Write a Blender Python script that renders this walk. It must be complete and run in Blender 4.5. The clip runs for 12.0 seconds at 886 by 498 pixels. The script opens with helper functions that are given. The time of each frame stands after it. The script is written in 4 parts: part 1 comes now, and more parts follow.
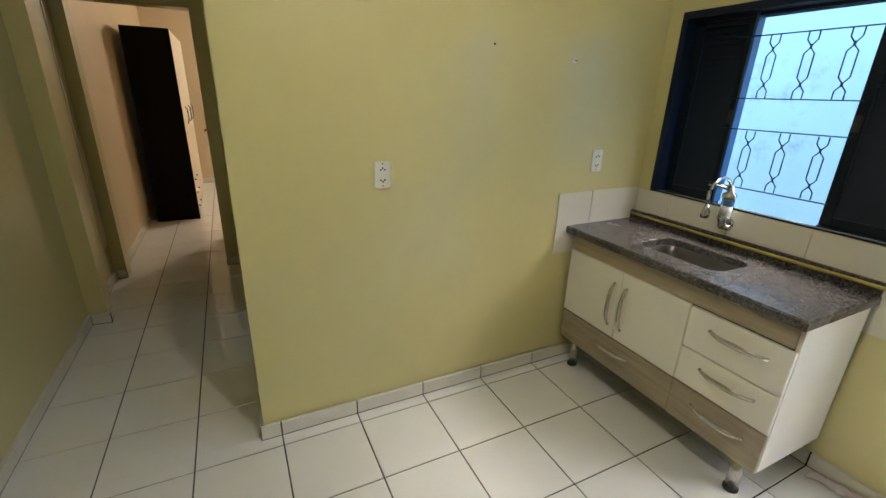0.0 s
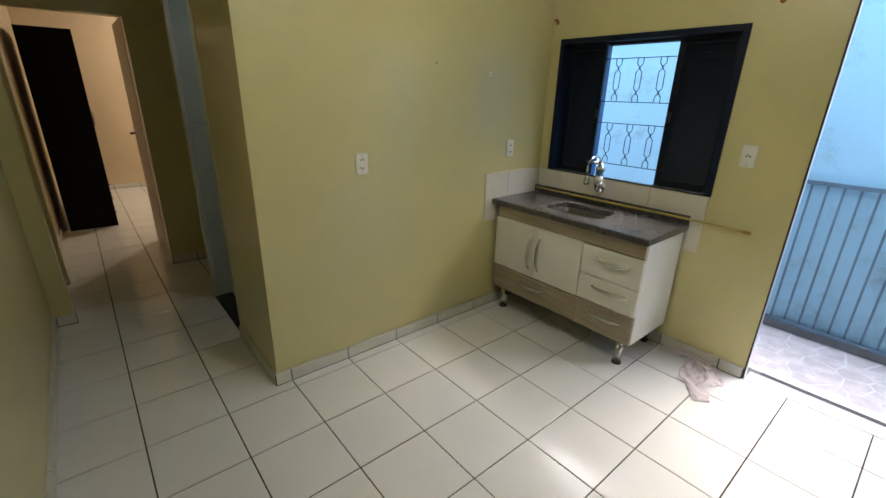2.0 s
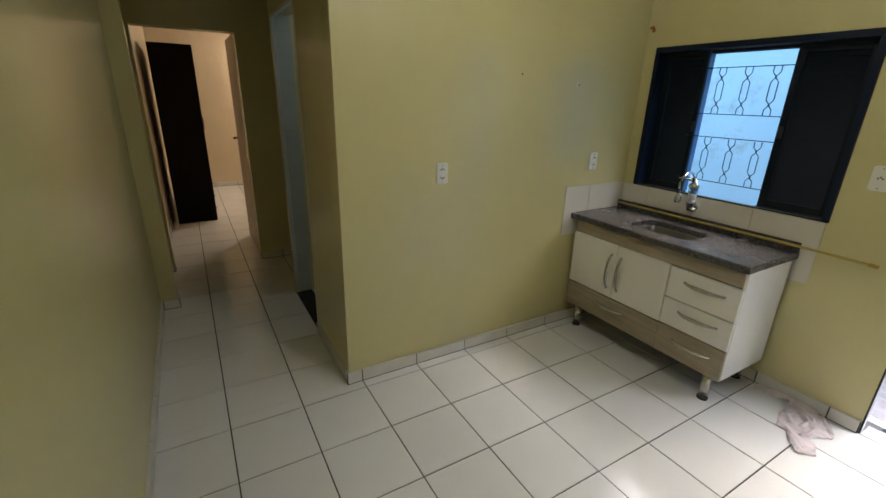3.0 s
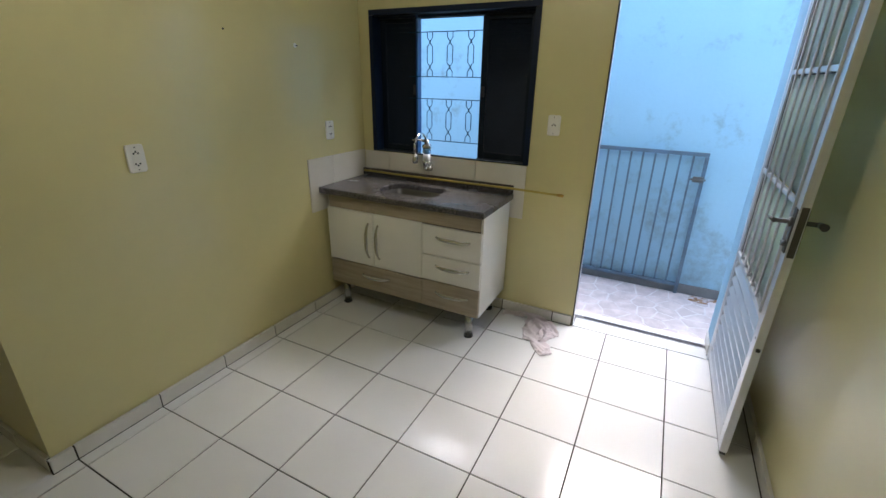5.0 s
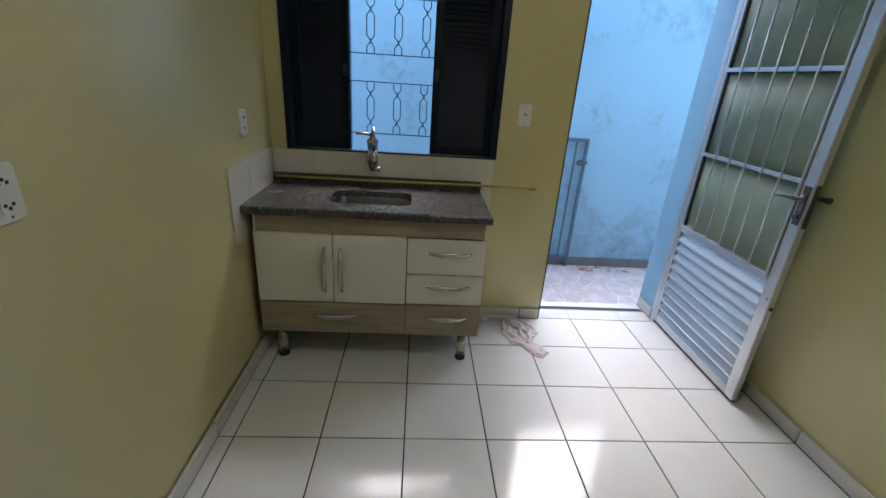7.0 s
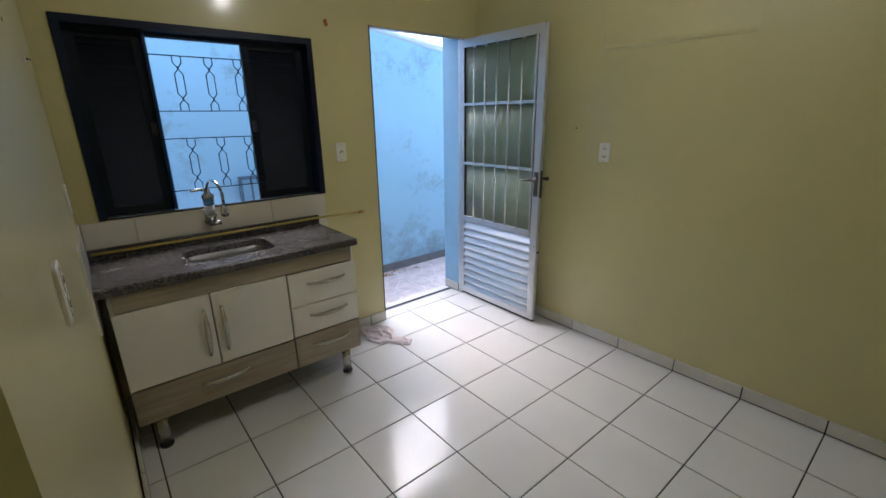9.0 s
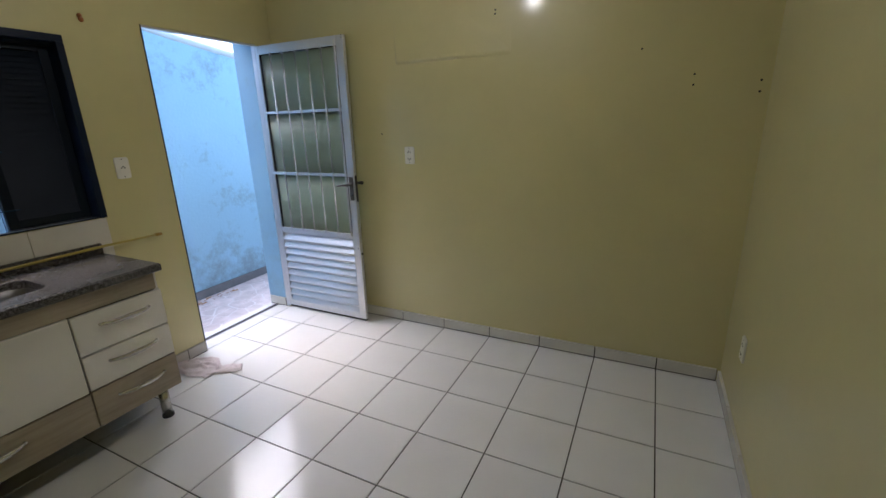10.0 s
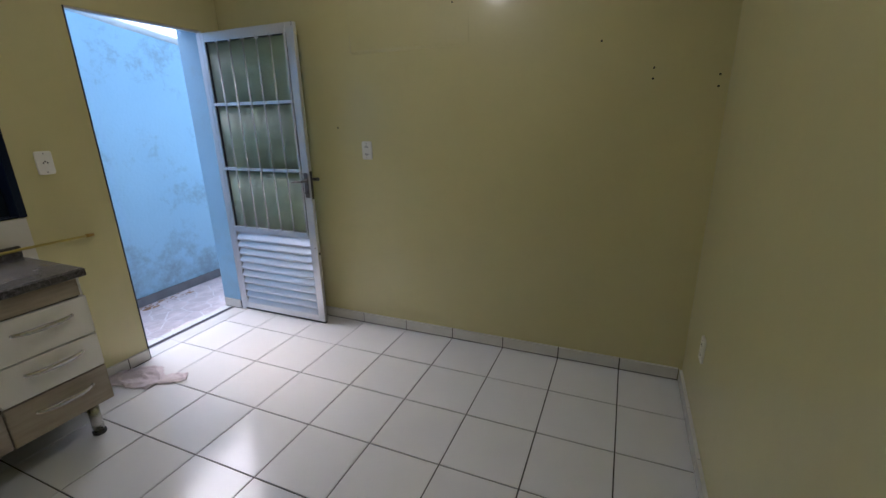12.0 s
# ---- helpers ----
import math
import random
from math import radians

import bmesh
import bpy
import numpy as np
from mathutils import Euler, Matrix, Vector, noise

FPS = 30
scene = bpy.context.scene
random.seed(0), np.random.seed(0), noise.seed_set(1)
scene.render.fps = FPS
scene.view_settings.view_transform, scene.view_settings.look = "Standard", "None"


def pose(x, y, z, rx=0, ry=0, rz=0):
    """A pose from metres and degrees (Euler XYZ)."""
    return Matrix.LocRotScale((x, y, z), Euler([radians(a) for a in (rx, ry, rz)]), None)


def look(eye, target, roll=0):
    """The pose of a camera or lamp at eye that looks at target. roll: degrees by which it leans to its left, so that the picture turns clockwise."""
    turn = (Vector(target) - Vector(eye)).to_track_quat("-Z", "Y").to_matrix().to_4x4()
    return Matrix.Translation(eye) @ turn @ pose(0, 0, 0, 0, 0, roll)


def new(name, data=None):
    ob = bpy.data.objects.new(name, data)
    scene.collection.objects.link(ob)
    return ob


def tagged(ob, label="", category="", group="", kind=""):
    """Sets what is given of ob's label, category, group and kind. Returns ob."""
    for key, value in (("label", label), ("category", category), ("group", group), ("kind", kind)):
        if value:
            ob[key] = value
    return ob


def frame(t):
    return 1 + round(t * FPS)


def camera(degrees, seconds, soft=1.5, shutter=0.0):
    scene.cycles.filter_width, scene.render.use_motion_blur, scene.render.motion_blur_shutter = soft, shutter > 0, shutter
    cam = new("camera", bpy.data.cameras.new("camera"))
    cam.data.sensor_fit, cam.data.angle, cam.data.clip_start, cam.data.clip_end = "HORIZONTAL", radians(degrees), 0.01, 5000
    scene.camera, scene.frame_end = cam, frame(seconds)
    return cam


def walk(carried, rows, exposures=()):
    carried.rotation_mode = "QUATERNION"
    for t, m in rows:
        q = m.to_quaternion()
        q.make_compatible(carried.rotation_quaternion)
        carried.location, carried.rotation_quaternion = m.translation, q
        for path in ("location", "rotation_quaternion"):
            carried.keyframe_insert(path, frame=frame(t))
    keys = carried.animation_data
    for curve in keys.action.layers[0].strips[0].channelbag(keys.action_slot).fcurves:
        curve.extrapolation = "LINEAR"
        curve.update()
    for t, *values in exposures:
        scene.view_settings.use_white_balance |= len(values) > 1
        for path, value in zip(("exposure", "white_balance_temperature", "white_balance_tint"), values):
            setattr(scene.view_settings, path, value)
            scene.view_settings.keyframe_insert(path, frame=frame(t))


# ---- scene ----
cam = camera(92.0, 12.0)
PATH = [
    (0, (0.622, -0.11, 1.533), (1.458, 1.575, 0.852), 1.7),
    (0.5, (0.322, -0.249, 1.541), (1.412, 1.259, 0.807), 0.0),
    (1, (0.121, -0.43, 1.559), (1.317, 1.011, 0.857), 1.3),
    (1.5, (0.002, -0.474, 1.593), (1.231, 0.934, 0.882), 0.3),
    (2, (-0.005, -0.481, 1.583), (1.209, 0.952, 0.897), 1.4),
    (2.5, (-0.028, -0.45, 1.59), (0.987, 1.141, 0.928), 1.6),
    (2.7, (-0.028, -0.439, 1.603), (0.916, 1.197, 0.944), 1.6),
    (4.3, (0.078, -0.434, 1.575), (1.467, 0.808, 0.847), 1.3),
    (4.5, (0.109, -0.429, 1.564), (1.593, 0.7, 0.84), 1.2),
    (5, (0.153, -0.344, 1.535), (1.814, 0.492, 0.8), 1.1),
    (5.5, (0.221, -0.12, 1.506), (1.927, 0.593, 0.745), 2.0),
    (6, (0.319, 0.199, 1.5), (2.123, 0.684, 0.786), 1.4),
    (6.5, (0.332, 0.525, 1.471), (2.199, 0.598, 0.759), 4.0),
    (6.7, (0.338, 0.651, 1.467), (2.197, 0.662, 0.728), 4.0),
    (8.3, (0.285, 1.4816, 1.501), (1.9154, 0.4934, 0.8952), 0.5),
    (8.5, (0.2214, 1.5144, 1.5044), (1.828, 0.4892, 0.8984), -0.48),
    (9, (0.1604, 1.5782, 1.5066), (1.6364, 0.365, 0.916), -0.82),
    (9.5, (0.152, 1.6535, 1.522), (1.291, 0.1225, 0.9205), -1.8),
    (10, (0.0985, 1.6885, 1.494), (0.941, -0.0345, 0.925), -1.65),
    (10.5, (0.07, 1.674, 1.5155), (0.6755, -0.14, 0.929), -1.05),
    (11, (0.0545, 1.6645, 1.503), (0.5365, -0.187, 0.9205), -1.7),
    (11.5, (0.0295, 1.6135, 1.4735), (0.5495, -0.223, 0.8765), -2.0),
    (12, (0.0375, 1.538, 1.479), (0.784, -0.221, 0.8905), -1.2),
]
EXPOSURES = [(0.0, 3.22, 6550, 10), (1.0, 3.22, 6450, 10), (2.5, 2.71, 6330, 11), (4.5, 2.78, 6150, 13), (5.5, 2.34, 5920, 12.5), (6.5, 2.18, 5820, 13),
             (9.0, 2.33, 5900, 16), (10.5, 2.33, 5880, 18), (12.0, 2.12, 5780, 18.5)]
walk(cam, [(t, look(eye, target, roll)) for t, eye, target, roll in PATH], EXPOSURES)

# light
world = bpy.data.worlds.new("sky")
scene.world = world
world.use_nodes = True
wn = world.node_tree.nodes
sky = wn.new("ShaderNodeTexSky")
sky.sky_type = "NISHITA"
sky.sun_disc = False
SUN_EL, SUN_ROT = radians(56), radians(100)
sky.sun_elevation, sky.sun_rotation = SUN_EL, SUN_ROT
sky.air_density, sky.dust_density, sky.ozone_density = 0.7, 4.0, 0.6
world.node_tree.links.new(sky.outputs[0], wn["Background"].inputs[0])
wn["Background"].inputs[1].default_value = 0.15


def light(name, kind, energy, color, place, size=0.1, angle=0.0):
    data = bpy.data.lights.new(name, kind)
    data.energy, data.color = energy, color
    if kind == "AREA":
        data.size = size
    elif kind == "POINT":
        data.shadow_soft_size = size
    else:
        data.angle = angle
    ob = new(name, data)
    ob.matrix_world = place
    return ob


SUN_DIR = Vector((math.sin(SUN_ROT) * math.cos(SUN_EL), math.cos(SUN_ROT) * math.cos(SUN_EL), math.sin(SUN_EL)))
light("sun", "SUN", 1.5, (1.0, 0.98, 0.95), look(SUN_DIR * 10, (0, 0, 0)), angle=radians(80))
light("kitchen_lamp_light", "POINT", 2.4, (1.0, 0.955, 0.87), pose(1.15, 0.42, 2.47), 0.045)
# added warm fill in place of the bedroom's own, unseen light source
light("bedroom_fill_light", "POINT", 9.0, (1.0, 0.85, 0.70), pose(1.9, 7.0, 2.45), 0.06)
# added weak cool fill that lifts the bathroom doorway; no known source
light("bathroom_fill_light", "POINT", 0.4, (0.9, 0.96, 1.0), pose(1.4, 2.6, 2.2), 0.06)

# ---- materials ----


def mat(name, color, rough=0.5, metal=0.0, var=0.0, scale=3.0, fine=60.0, bump=0.0, rough_var=0.0, dark=None, spec=0.5,
        stretch=(1, 1, 1), rand=0.0, coat=0.0):
    """A principled material with variation at two scales and a fine relief."""
    m = bpy.data.materials.new(name)
    m.use_nodes = True
    n, l = m.node_tree.nodes, m.node_tree.links
    b = n["Principled BSDF"]
    b.inputs["Base Color"].default_value = (*color, 1)
    b.inputs["Roughness"].default_value = rough
    b.inputs["Metallic"].default_value = metal
    b.inputs["Specular IOR Level"].default_value = spec
    b.inputs["Coat Weight"].default_value = coat
    b.inputs["Coat Roughness"].default_value = 0.14
    geo = n.new("ShaderNodeNewGeometry")
    mp = n.new("ShaderNodeMapping")
    mp.inputs["Scale"].default_value = stretch
    l.new(geo.outputs["Position"], mp.inputs["Vector"])
    big, small = n.new("ShaderNodeTexNoise"), n.new("ShaderNodeTexNoise")
    for tex, s, d in ((big, scale, 5), (small, fine, 4)):
        tex.inputs["Scale"].default_value = s
        tex.inputs["Detail"].default_value = d
        l.new(mp.outputs[0], tex.inputs["Vector"])
    if var > 0 or rand > 0:
        mix = n.new("ShaderNodeMix")
        mix.data_type = "RGBA"
        dk = dark or tuple(c * 0.6 for c in color)
        mg = n.new("ShaderNodeMapRange")
        mg.interpolation_type = "SMOOTHSTEP"
        mg.inputs["From Min"].default_value, mg.inputs["From Max"].default_value = 0.1, 0.9
        l.new(big.outputs[0], mg.inputs["Value"])
        mix.inputs["A"].default_value = (*color, 1)
        mix.inputs["B"].default_value = (*dk, 1)
        ma = n.new("ShaderNodeMath")
        ma.operation = "MULTIPLY_ADD"
        l.new(mg.outputs[0], ma.inputs[0])
        ma.inputs[1].default_value = 1.8 * var
        ma.inputs[2].default_value = -0.45 * var
        mb = n.new("ShaderNodeMath")
        mb.operation = "MULTIPLY_ADD"
        l.new(small.outputs[0], mb.inputs[0])
        mb.inputs[1].default_value = 0.7 * var
        l.new(ma.outputs[0], mb.inputs[2])
        last = mb
        if rand > 0:
            oi = n.new("ShaderNodeObjectInfo")
            mc = n.new("ShaderNodeMath")
            mc.operation = "MULTIPLY_ADD"
            l.new(oi.outputs["Random"], mc.inputs[0])
            mc.inputs[1].default_value = rand
            l.new(mb.outputs[0], mc.inputs[2])
            last = mc
        last.use_clamp = True
        l.new(last.outputs[0], mix.inputs["Factor"])
        l.new(mix.outputs["Result"], b.inputs["Base Color"])
    if rough_var > 0:
        mr = n.new("ShaderNodeMapRange")
        mr.inputs["From Min"].default_value, mr.inputs["From Max"].default_value = 0.3, 0.7
        mr.inputs["To Min"].default_value, mr.inputs["To Max"].default_value = max(rough - rough_var, 0.02), rough + rough_var
        l.new(big.outputs[0], mr.inputs["Value"])
        l.new(mr.outputs[0], b.inputs["Roughness"])
    if bump > 0:
        bp = n.new("ShaderNodeBump")
        bp.inputs["Strength"].default_value = 0.6
        bp.inputs["Distance"].default_value = bump
        add = n.new("ShaderNodeMath")
        add.operation = "ADD"
        bs = n.new("ShaderNodeMath")
        bs.operation = "MULTIPLY"
        l.new(big.outputs[0], bs.inputs[0])
        bs.inputs[1].default_value = 0.5
        l.new(bs.outputs[0], add.inputs[0])
        l.new(small.outputs[0], add.inputs[1])
        l.new(add.outputs[0], bp.inputs["Height"])
        l.new(bp.outputs[0], b.inputs["Normal"])
    return m


def glass(name, tint, rough=0.02, wave=0.0):
    m = mat(name, tint, rough)
    b = m.node_tree.nodes["Principled BSDF"]
    b.inputs["Transmission Weight"].default_value = 1.0
    b.inputs["IOR"].default_value = 1.3
    return m


def stained(name, color, stain, rough, bump, low=0.0, stain_color=(0.2, 0.25, 0.27)):
    """Painted masonry with mould and scuffs that gather in patches; low: height to which damp marks rise from the ground."""
    m = mat(name, color, rough, var=0.25, scale=1.2, fine=35, bump=bump, dark=tuple(c * 0.72 for c in color))
    n, l = m.node_tree.nodes, m.node_tree.links
    b = n["Principled BSDF"]
    src = b.inputs["Base Color"].links[0].from_socket
    geo = n.new("ShaderNodeNewGeometry")
    tex, patch = n.new("ShaderNodeTexNoise"), n.new("ShaderNodeTexNoise")
    tex.inputs["Scale"].default_value, tex.inputs["Detail"].default_value, tex.inputs["Roughness"].default_value = 9, 9, 0.75
    patch.inputs["Scale"].default_value = 2.3
    l.new(geo.outputs["Position"], tex.inputs["Vector"])
    l.new(geo.outputs["Position"], patch.inputs["Vector"])
    mul = n.new("ShaderNodeMath")
    mul.operation = "MULTIPLY"
    l.new(tex.outputs[0], mul.inputs[0])
    l.new(patch.outputs[0], mul.inputs[1])
    sep = n.new("ShaderNodeSeparateXYZ")
    l.new(geo.outputs["Position"], sep.inputs[0])
    h = n.new("ShaderNodeMapRange")
    h.inputs["From Min"].default_value, h.inputs["From Max"].default_value = 0.0, max(low, 0.01)
    h.inputs["To Min"].default_value, h.inputs["To Max"].default_value = 0.10, 0.0
    l.new(sep.outputs["Z"], h.inputs["Value"])
    add = n.new("ShaderNodeMath")
    l.new(mul.outputs[0], add.inputs[0])
    l.new(h.outputs[0], add.inputs[1])
    if low <= 0:
        l.new(mul.outputs[0], add.inputs[0])
        add.inputs[1].default_value = 0.0
    ramp = n.new("ShaderNodeMapRange")
    ramp.inputs["From Min"].default_value, ramp.inputs["From Max"].default_value = 0.29, 0.46
    ramp.inputs["To Max"].default_value = stain
    l.new(add.outputs[0], ramp.inputs["Value"])
    mix = n.new("ShaderNodeMix")
    mix.data_type = "RGBA"
    l.new(ramp.outputs[0], mix.inputs["Factor"])
    l.new(src, mix.inputs["A"])
    mix.inputs["B"].default_value = (*stain_color, 1)
    l.new(mix.outputs["Result"], b.inputs["Base Color"])
    return m


M_WALL = mat("olive_gloss_paint", (0.592, 0.532, 0.258), 0.42, var=0.34, scale=1.1, fine=14, bump=0.0014,
             dark=(0.485, 0.45, 0.215), coat=0.5)
M_PINK = mat("cream_bedroom_paint", (0.62, 0.50, 0.33), 0.45, var=0.2, scale=1.5, fine=30, bump=0.003)
M_CEIL = mat("white_ceiling_paint", (0.72, 0.70, 0.62), 0.8, var=0.1, bump=0.003)
M_TILE = mat("white_floor_tile", (0.745, 0.742, 0.735), 0.13, spec=0.4, var=0.12, scale=4, fine=60, rough_var=0.045, bump=0.00012, rand=0.05, dark=(0.61, 0.605, 0.595))
M_GROUT = mat("dark_grout", (0.034, 0.028, 0.024), 0.9, var=0.6, scale=7, fine=90, bump=0.002, dark=(0.02, 0.018, 0.015))
M_SKIRT = mat("skirting_tile", (0.70, 0.68, 0.62), 0.25, var=0.2, scale=6, fine=120, rand=0.08)
M_BTILE = mat("splash_tile", (0.68, 0.65, 0.57), 0.15, var=0.12, scale=5, fine=100, rand=0.06)
M_BATH = mat("veined_bath_tile", (0.48, 0.51, 0.47), 0.25, var=0.6, scale=6, fine=30, dark=(0.40, 0.45, 0.46))
M_BLUE = stained("blue_masonry_paint", (0.335, 0.52, 0.64), 0.75, 0.75, 0.003, low=0.8)
M_REVEAL = stained("blue_reveal_paint", (0.26, 0.47, 0.64), 0.35, 0.6, 0.002, low=0.4)
M_PLINTH = mat("grey_cement_plinth", (0.20, 0.19, 0.19), 0.9, var=0.5, scale=8, fine=60, bump=0.004)
M_WHITE = mat("white_laminate", (0.72, 0.70, 0.64), 0.35, var=0.08, scale=4, fine=80, rough_var=0.05)
M_WOOD = mat("ash_wood_laminate", (0.38, 0.32, 0.23), 0.42, var=0.7, scale=3, fine=18, stretch=(1, 1.2, 14), dark=(0.26, 0.215, 0.15))
M_DARKIN = mat("dark_chipboard", (0.06, 0.05, 0.04), 0.9, var=0.3)
M_CHROME = mat("chrome", (0.50, 0.50, 0.50), 0.14, 1.0, rough_var=0.05)
M_SATIN = mat("satin_plastic_chrome", (0.56, 0.55, 0.51), 0.26, 0.8, var=0.1)
M_STEEL = mat("brushed_steel", (0.17, 0.16, 0.15), 0.36, 0.9, var=0.25, scale=5, fine=120, stretch=(1, 8, 1), rough_var=0.08)
M_ALU = mat("brushed_aluminium", (0.68, 0.68, 0.69), 0.38, 0.72, var=0.10, scale=4, fine=40, rough_var=0.06)
M_BAR = mat("dull_aluminium", (0.62, 0.62, 0.64), 0.45, 0.75, var=0.15, scale=9)
M_DKSTEEL = mat("tarnished_steel", (0.10, 0.095, 0.09), 0.4, 0.8)
M_BOWL = mat("satin_sink_steel", (0.15, 0.145, 0.14), 0.36, 0.95, var=0.2, scale=9, fine=90, rough_var=0.08)
M_BLACK = mat("black_plastic", (0.015, 0.015, 0.015), 0.5)
M_NAVY = mat("navy_enamel", (0.003, 0.010, 0.028), 0.4, spec=0.25, var=0.3, scale=5, fine=80, rough_var=0.08)
M_NAVYD = mat("navy_shutter_enamel", (0.004, 0.009, 0.016), 0.5, var=0.4, scale=6, fine=60, rough_var=0.1, spec=0.2)
M_NAVY2 = mat("bright_navy_enamel", (0.010, 0.05, 0.15), 0.3, var=0.2)
M_GRILLE = mat("dark_blue_steel", (0.006, 0.030, 0.055), 0.6, spec=0.15)
M_GATE = mat("weathered_blue_grey_steel", (0.12, 0.19, 0.27), 0.55, var=0.6, scale=9, fine=80, bump=0.001, dark=(0.08, 0.10, 0.12))
M_PIPE = mat("yellow_pipe", (0.46, 0.36, 0.07), 0.4, var=0.2, scale=12)
M_BRASS = mat("dull_brass", (0.45, 0.28, 0.07), 0.35, 0.9)
M_RUST = mat("rust", (0.42, 0.15, 0.04), 0.9, var=0.6, scale=40, fine=200, bump=0.002)
M_PLASTIC = mat("white_plastic", (0.76, 0.74, 0.67), 0.3, var=0.06, scale=20)
M_GAP = mat("grey_seam", (0.46, 0.45, 0.41), 0.6)
M_HOLE = mat("socket_hole", (0.02, 0.02, 0.02), 0.7)
M_DRAIN = mat("drain_grey", (0.085, 0.083, 0.09), 0.95, spec=0.1, var=0.4, scale=20)
M_SILL = mat("white_threshold", (0.68, 0.68, 0.66), 0.25, var=0.15, scale=8)
M_WARD = mat("dark_wardrobe_board", (0.004, 0.003, 0.003), 0.7, var=0.3, spec=0.12)
M_WDOOR = mat("cream_wardrobe_door", (0.66, 0.60, 0.50), 0.35, var=0.1)
M_TRIM = mat("pale_yellow_trim", (0.74, 0.66, 0.42), 0.4, var=0.1)
M_DOORW = mat("cream_painted_door", (0.58, 0.47, 0.33), 0.4, var=0.15)
M_CLOTH = mat("pinkish_cotton", (0.66, 0.59, 0.60), 0.95, var=0.4, scale=14, fine=300, bump=0.002, dark=(0.47, 0.41, 0.42), spec=0.1)
M_BLKSTONE = mat("black_threshold_stone", (0.012, 0.012, 0.013), 0.25, var=0.3)
M_STONE1 = mat("printed_stone_tile", (0.72, 0.61, 0.585), 0.4, var=0.75, scale=9, fine=60, bump=0.001, rand=0.3, dark=(0.50, 0.42, 0.405))
M_JOINT = mat("pale_stone_joint", (0.73, 0.67, 0.66), 0.6, var=0.3, scale=20, bump=0.001)
M_MUD = mat("orange_soil_stain", (0.38, 0.20, 0.09), 0.9, var=0.5, scale=30)
M_FIB = mat("pale_fibre_cement", (0.62, 0.63, 0.62), 0.8, var=0.3, scale=6)
M_GLASS = glass("greenish_ribbed_glass", (0.60, 0.72, 0.60), 0.45)
M_GLASS.node_tree.nodes["Principled BSDF"].inputs["Transmission Weight"].default_value = 0.75
M_CLEAR = glass("clear_plastic", (0.93, 0.97, 1.0), 0.05)
M_BLUEPL = mat("blue_filter_band", (0.12, 0.30, 0.55), 0.4)

# granite
M_GRAN = mat("grey_speckled_granite", (0.13, 0.115, 0.11), 0.27, rough_var=0.015)
_n, _l = M_GRAN.node_tree.nodes, M_GRAN.node_tree.links
_geo = _n.new("ShaderNodeNewGeometry")
_v = _n.new("ShaderNodeTexVoronoi")
_v.inputs["Scale"].default_value = 330
_nz = _n.new("ShaderNodeTexNoise")
_nz.inputs["Scale"].default_value, _nz.inputs["Detail"].default_value = 75, 6
_l.new(_geo.outputs["Position"], _v.inputs["Vector"])
_l.new(_geo.outputs["Position"], _nz.inputs["Vector"])
_ad = _n.new("ShaderNodeMath")
_ad.operation = "MULTIPLY_ADD"
_sep = _n.new("ShaderNodeSeparateColor")
_l.new(_v.outputs["Color"], _sep.inputs[0])
_l.new(_sep.outputs[0], _ad.inputs[0])
_ad.inputs[1].default_value = 0.5
_l.new(_nz.outputs[0], _ad.inputs[2])
_cr = _n.new("ShaderNodeValToRGB")
_cr.color_ramp.elements[0].position, _cr.color_ramp.elements[0].color = 0.45, (0.010, 0.0095, 0.0095, 1)
_cr.color_ramp.elements[1].position, _cr.color_ramp.elements[1].color = 1.02 - 0.02, (0.15, 0.14, 0.137, 1)
_e = _cr.color_ramp.elements.new(0.72)
_e.color = (0.046, 0.042, 0.041, 1)
_l.new(_ad.outputs[0], _cr.inputs[0])
_l.new(_cr.outputs[0], _n["Principled BSDF"].inputs["Base Color"])

# ---- mesh helpers ----


def box(bm, x0, x1, y0, y1, z0, z1, bevel=0.0):
    r = bmesh.ops.create_cube(bm, size=1)
    vs = r["verts"]
    for v in vs:
        v.co = Vector(((x0 + x1) / 2 + v.co.x * (x1 - x0), (y0 + y1) / 2 + v.co.y * (y1 - y0), (z0 + z1) / 2 + v.co.z * (z1 - z0)))
    if bevel > 0:
        edges = list({e for v in vs for e in v.link_edges})
        bmesh.ops.bevel(bm, geom=edges, offset=bevel, segments=2, affect="EDGES", clamp_overlap=True)
    return bm


def tube(bm, pts, r, sides=10, cap=True):
    """A round rod along a line of points."""
    pts = [Vector(p) for p in pts]
    rs = r if isinstance(r, (list, tuple)) else [r] * len(pts)
    rings = []
    up = Vector((0.31, 0.17, 0.93)).normalized()
    for k, p in enumerate(pts):
        a = (pts[min(k + 1, len(pts) - 1)] - pts[max(k - 1, 0)]).normalized()
        if abs(a.dot(up)) > 0.98:
            up = Vector((0.9, 0.3, 0.1)).normalized()
        s = a.cross(up).normalized()
        u = s.cross(a).normalized()
        rings.append([bm.verts.new(p + (s * math.cos(2 * math.pi * j / sides) + u * math.sin(2 * math.pi * j / sides)) * rs[k]) for j in range(sides)])
    for a, b in zip(rings, rings[1:]):
        for j in range(sides):
            bm.faces.new((a[j], a[(j + 1) % sides], b[(j + 1) % sides], b[j])).smooth = True
    if cap:
        bm.faces.new(rings[0][::-1])
        bm.faces.new(rings[-1])
    return bm


def prism(bm, poly, z0, z1):
    lo = [bm.verts.new((x, y, z0)) for x, y in poly]
    hi = [bm.verts.new((x, y, z1)) for x, y in poly]
    bm.faces.new(lo[::-1])
    bm.faces.new(hi)
    for j in range(len(poly)):
        k = (j + 1) % len(poly)
        bm.faces.new((lo[j], lo[k], hi[k], hi[j]))
    return bm


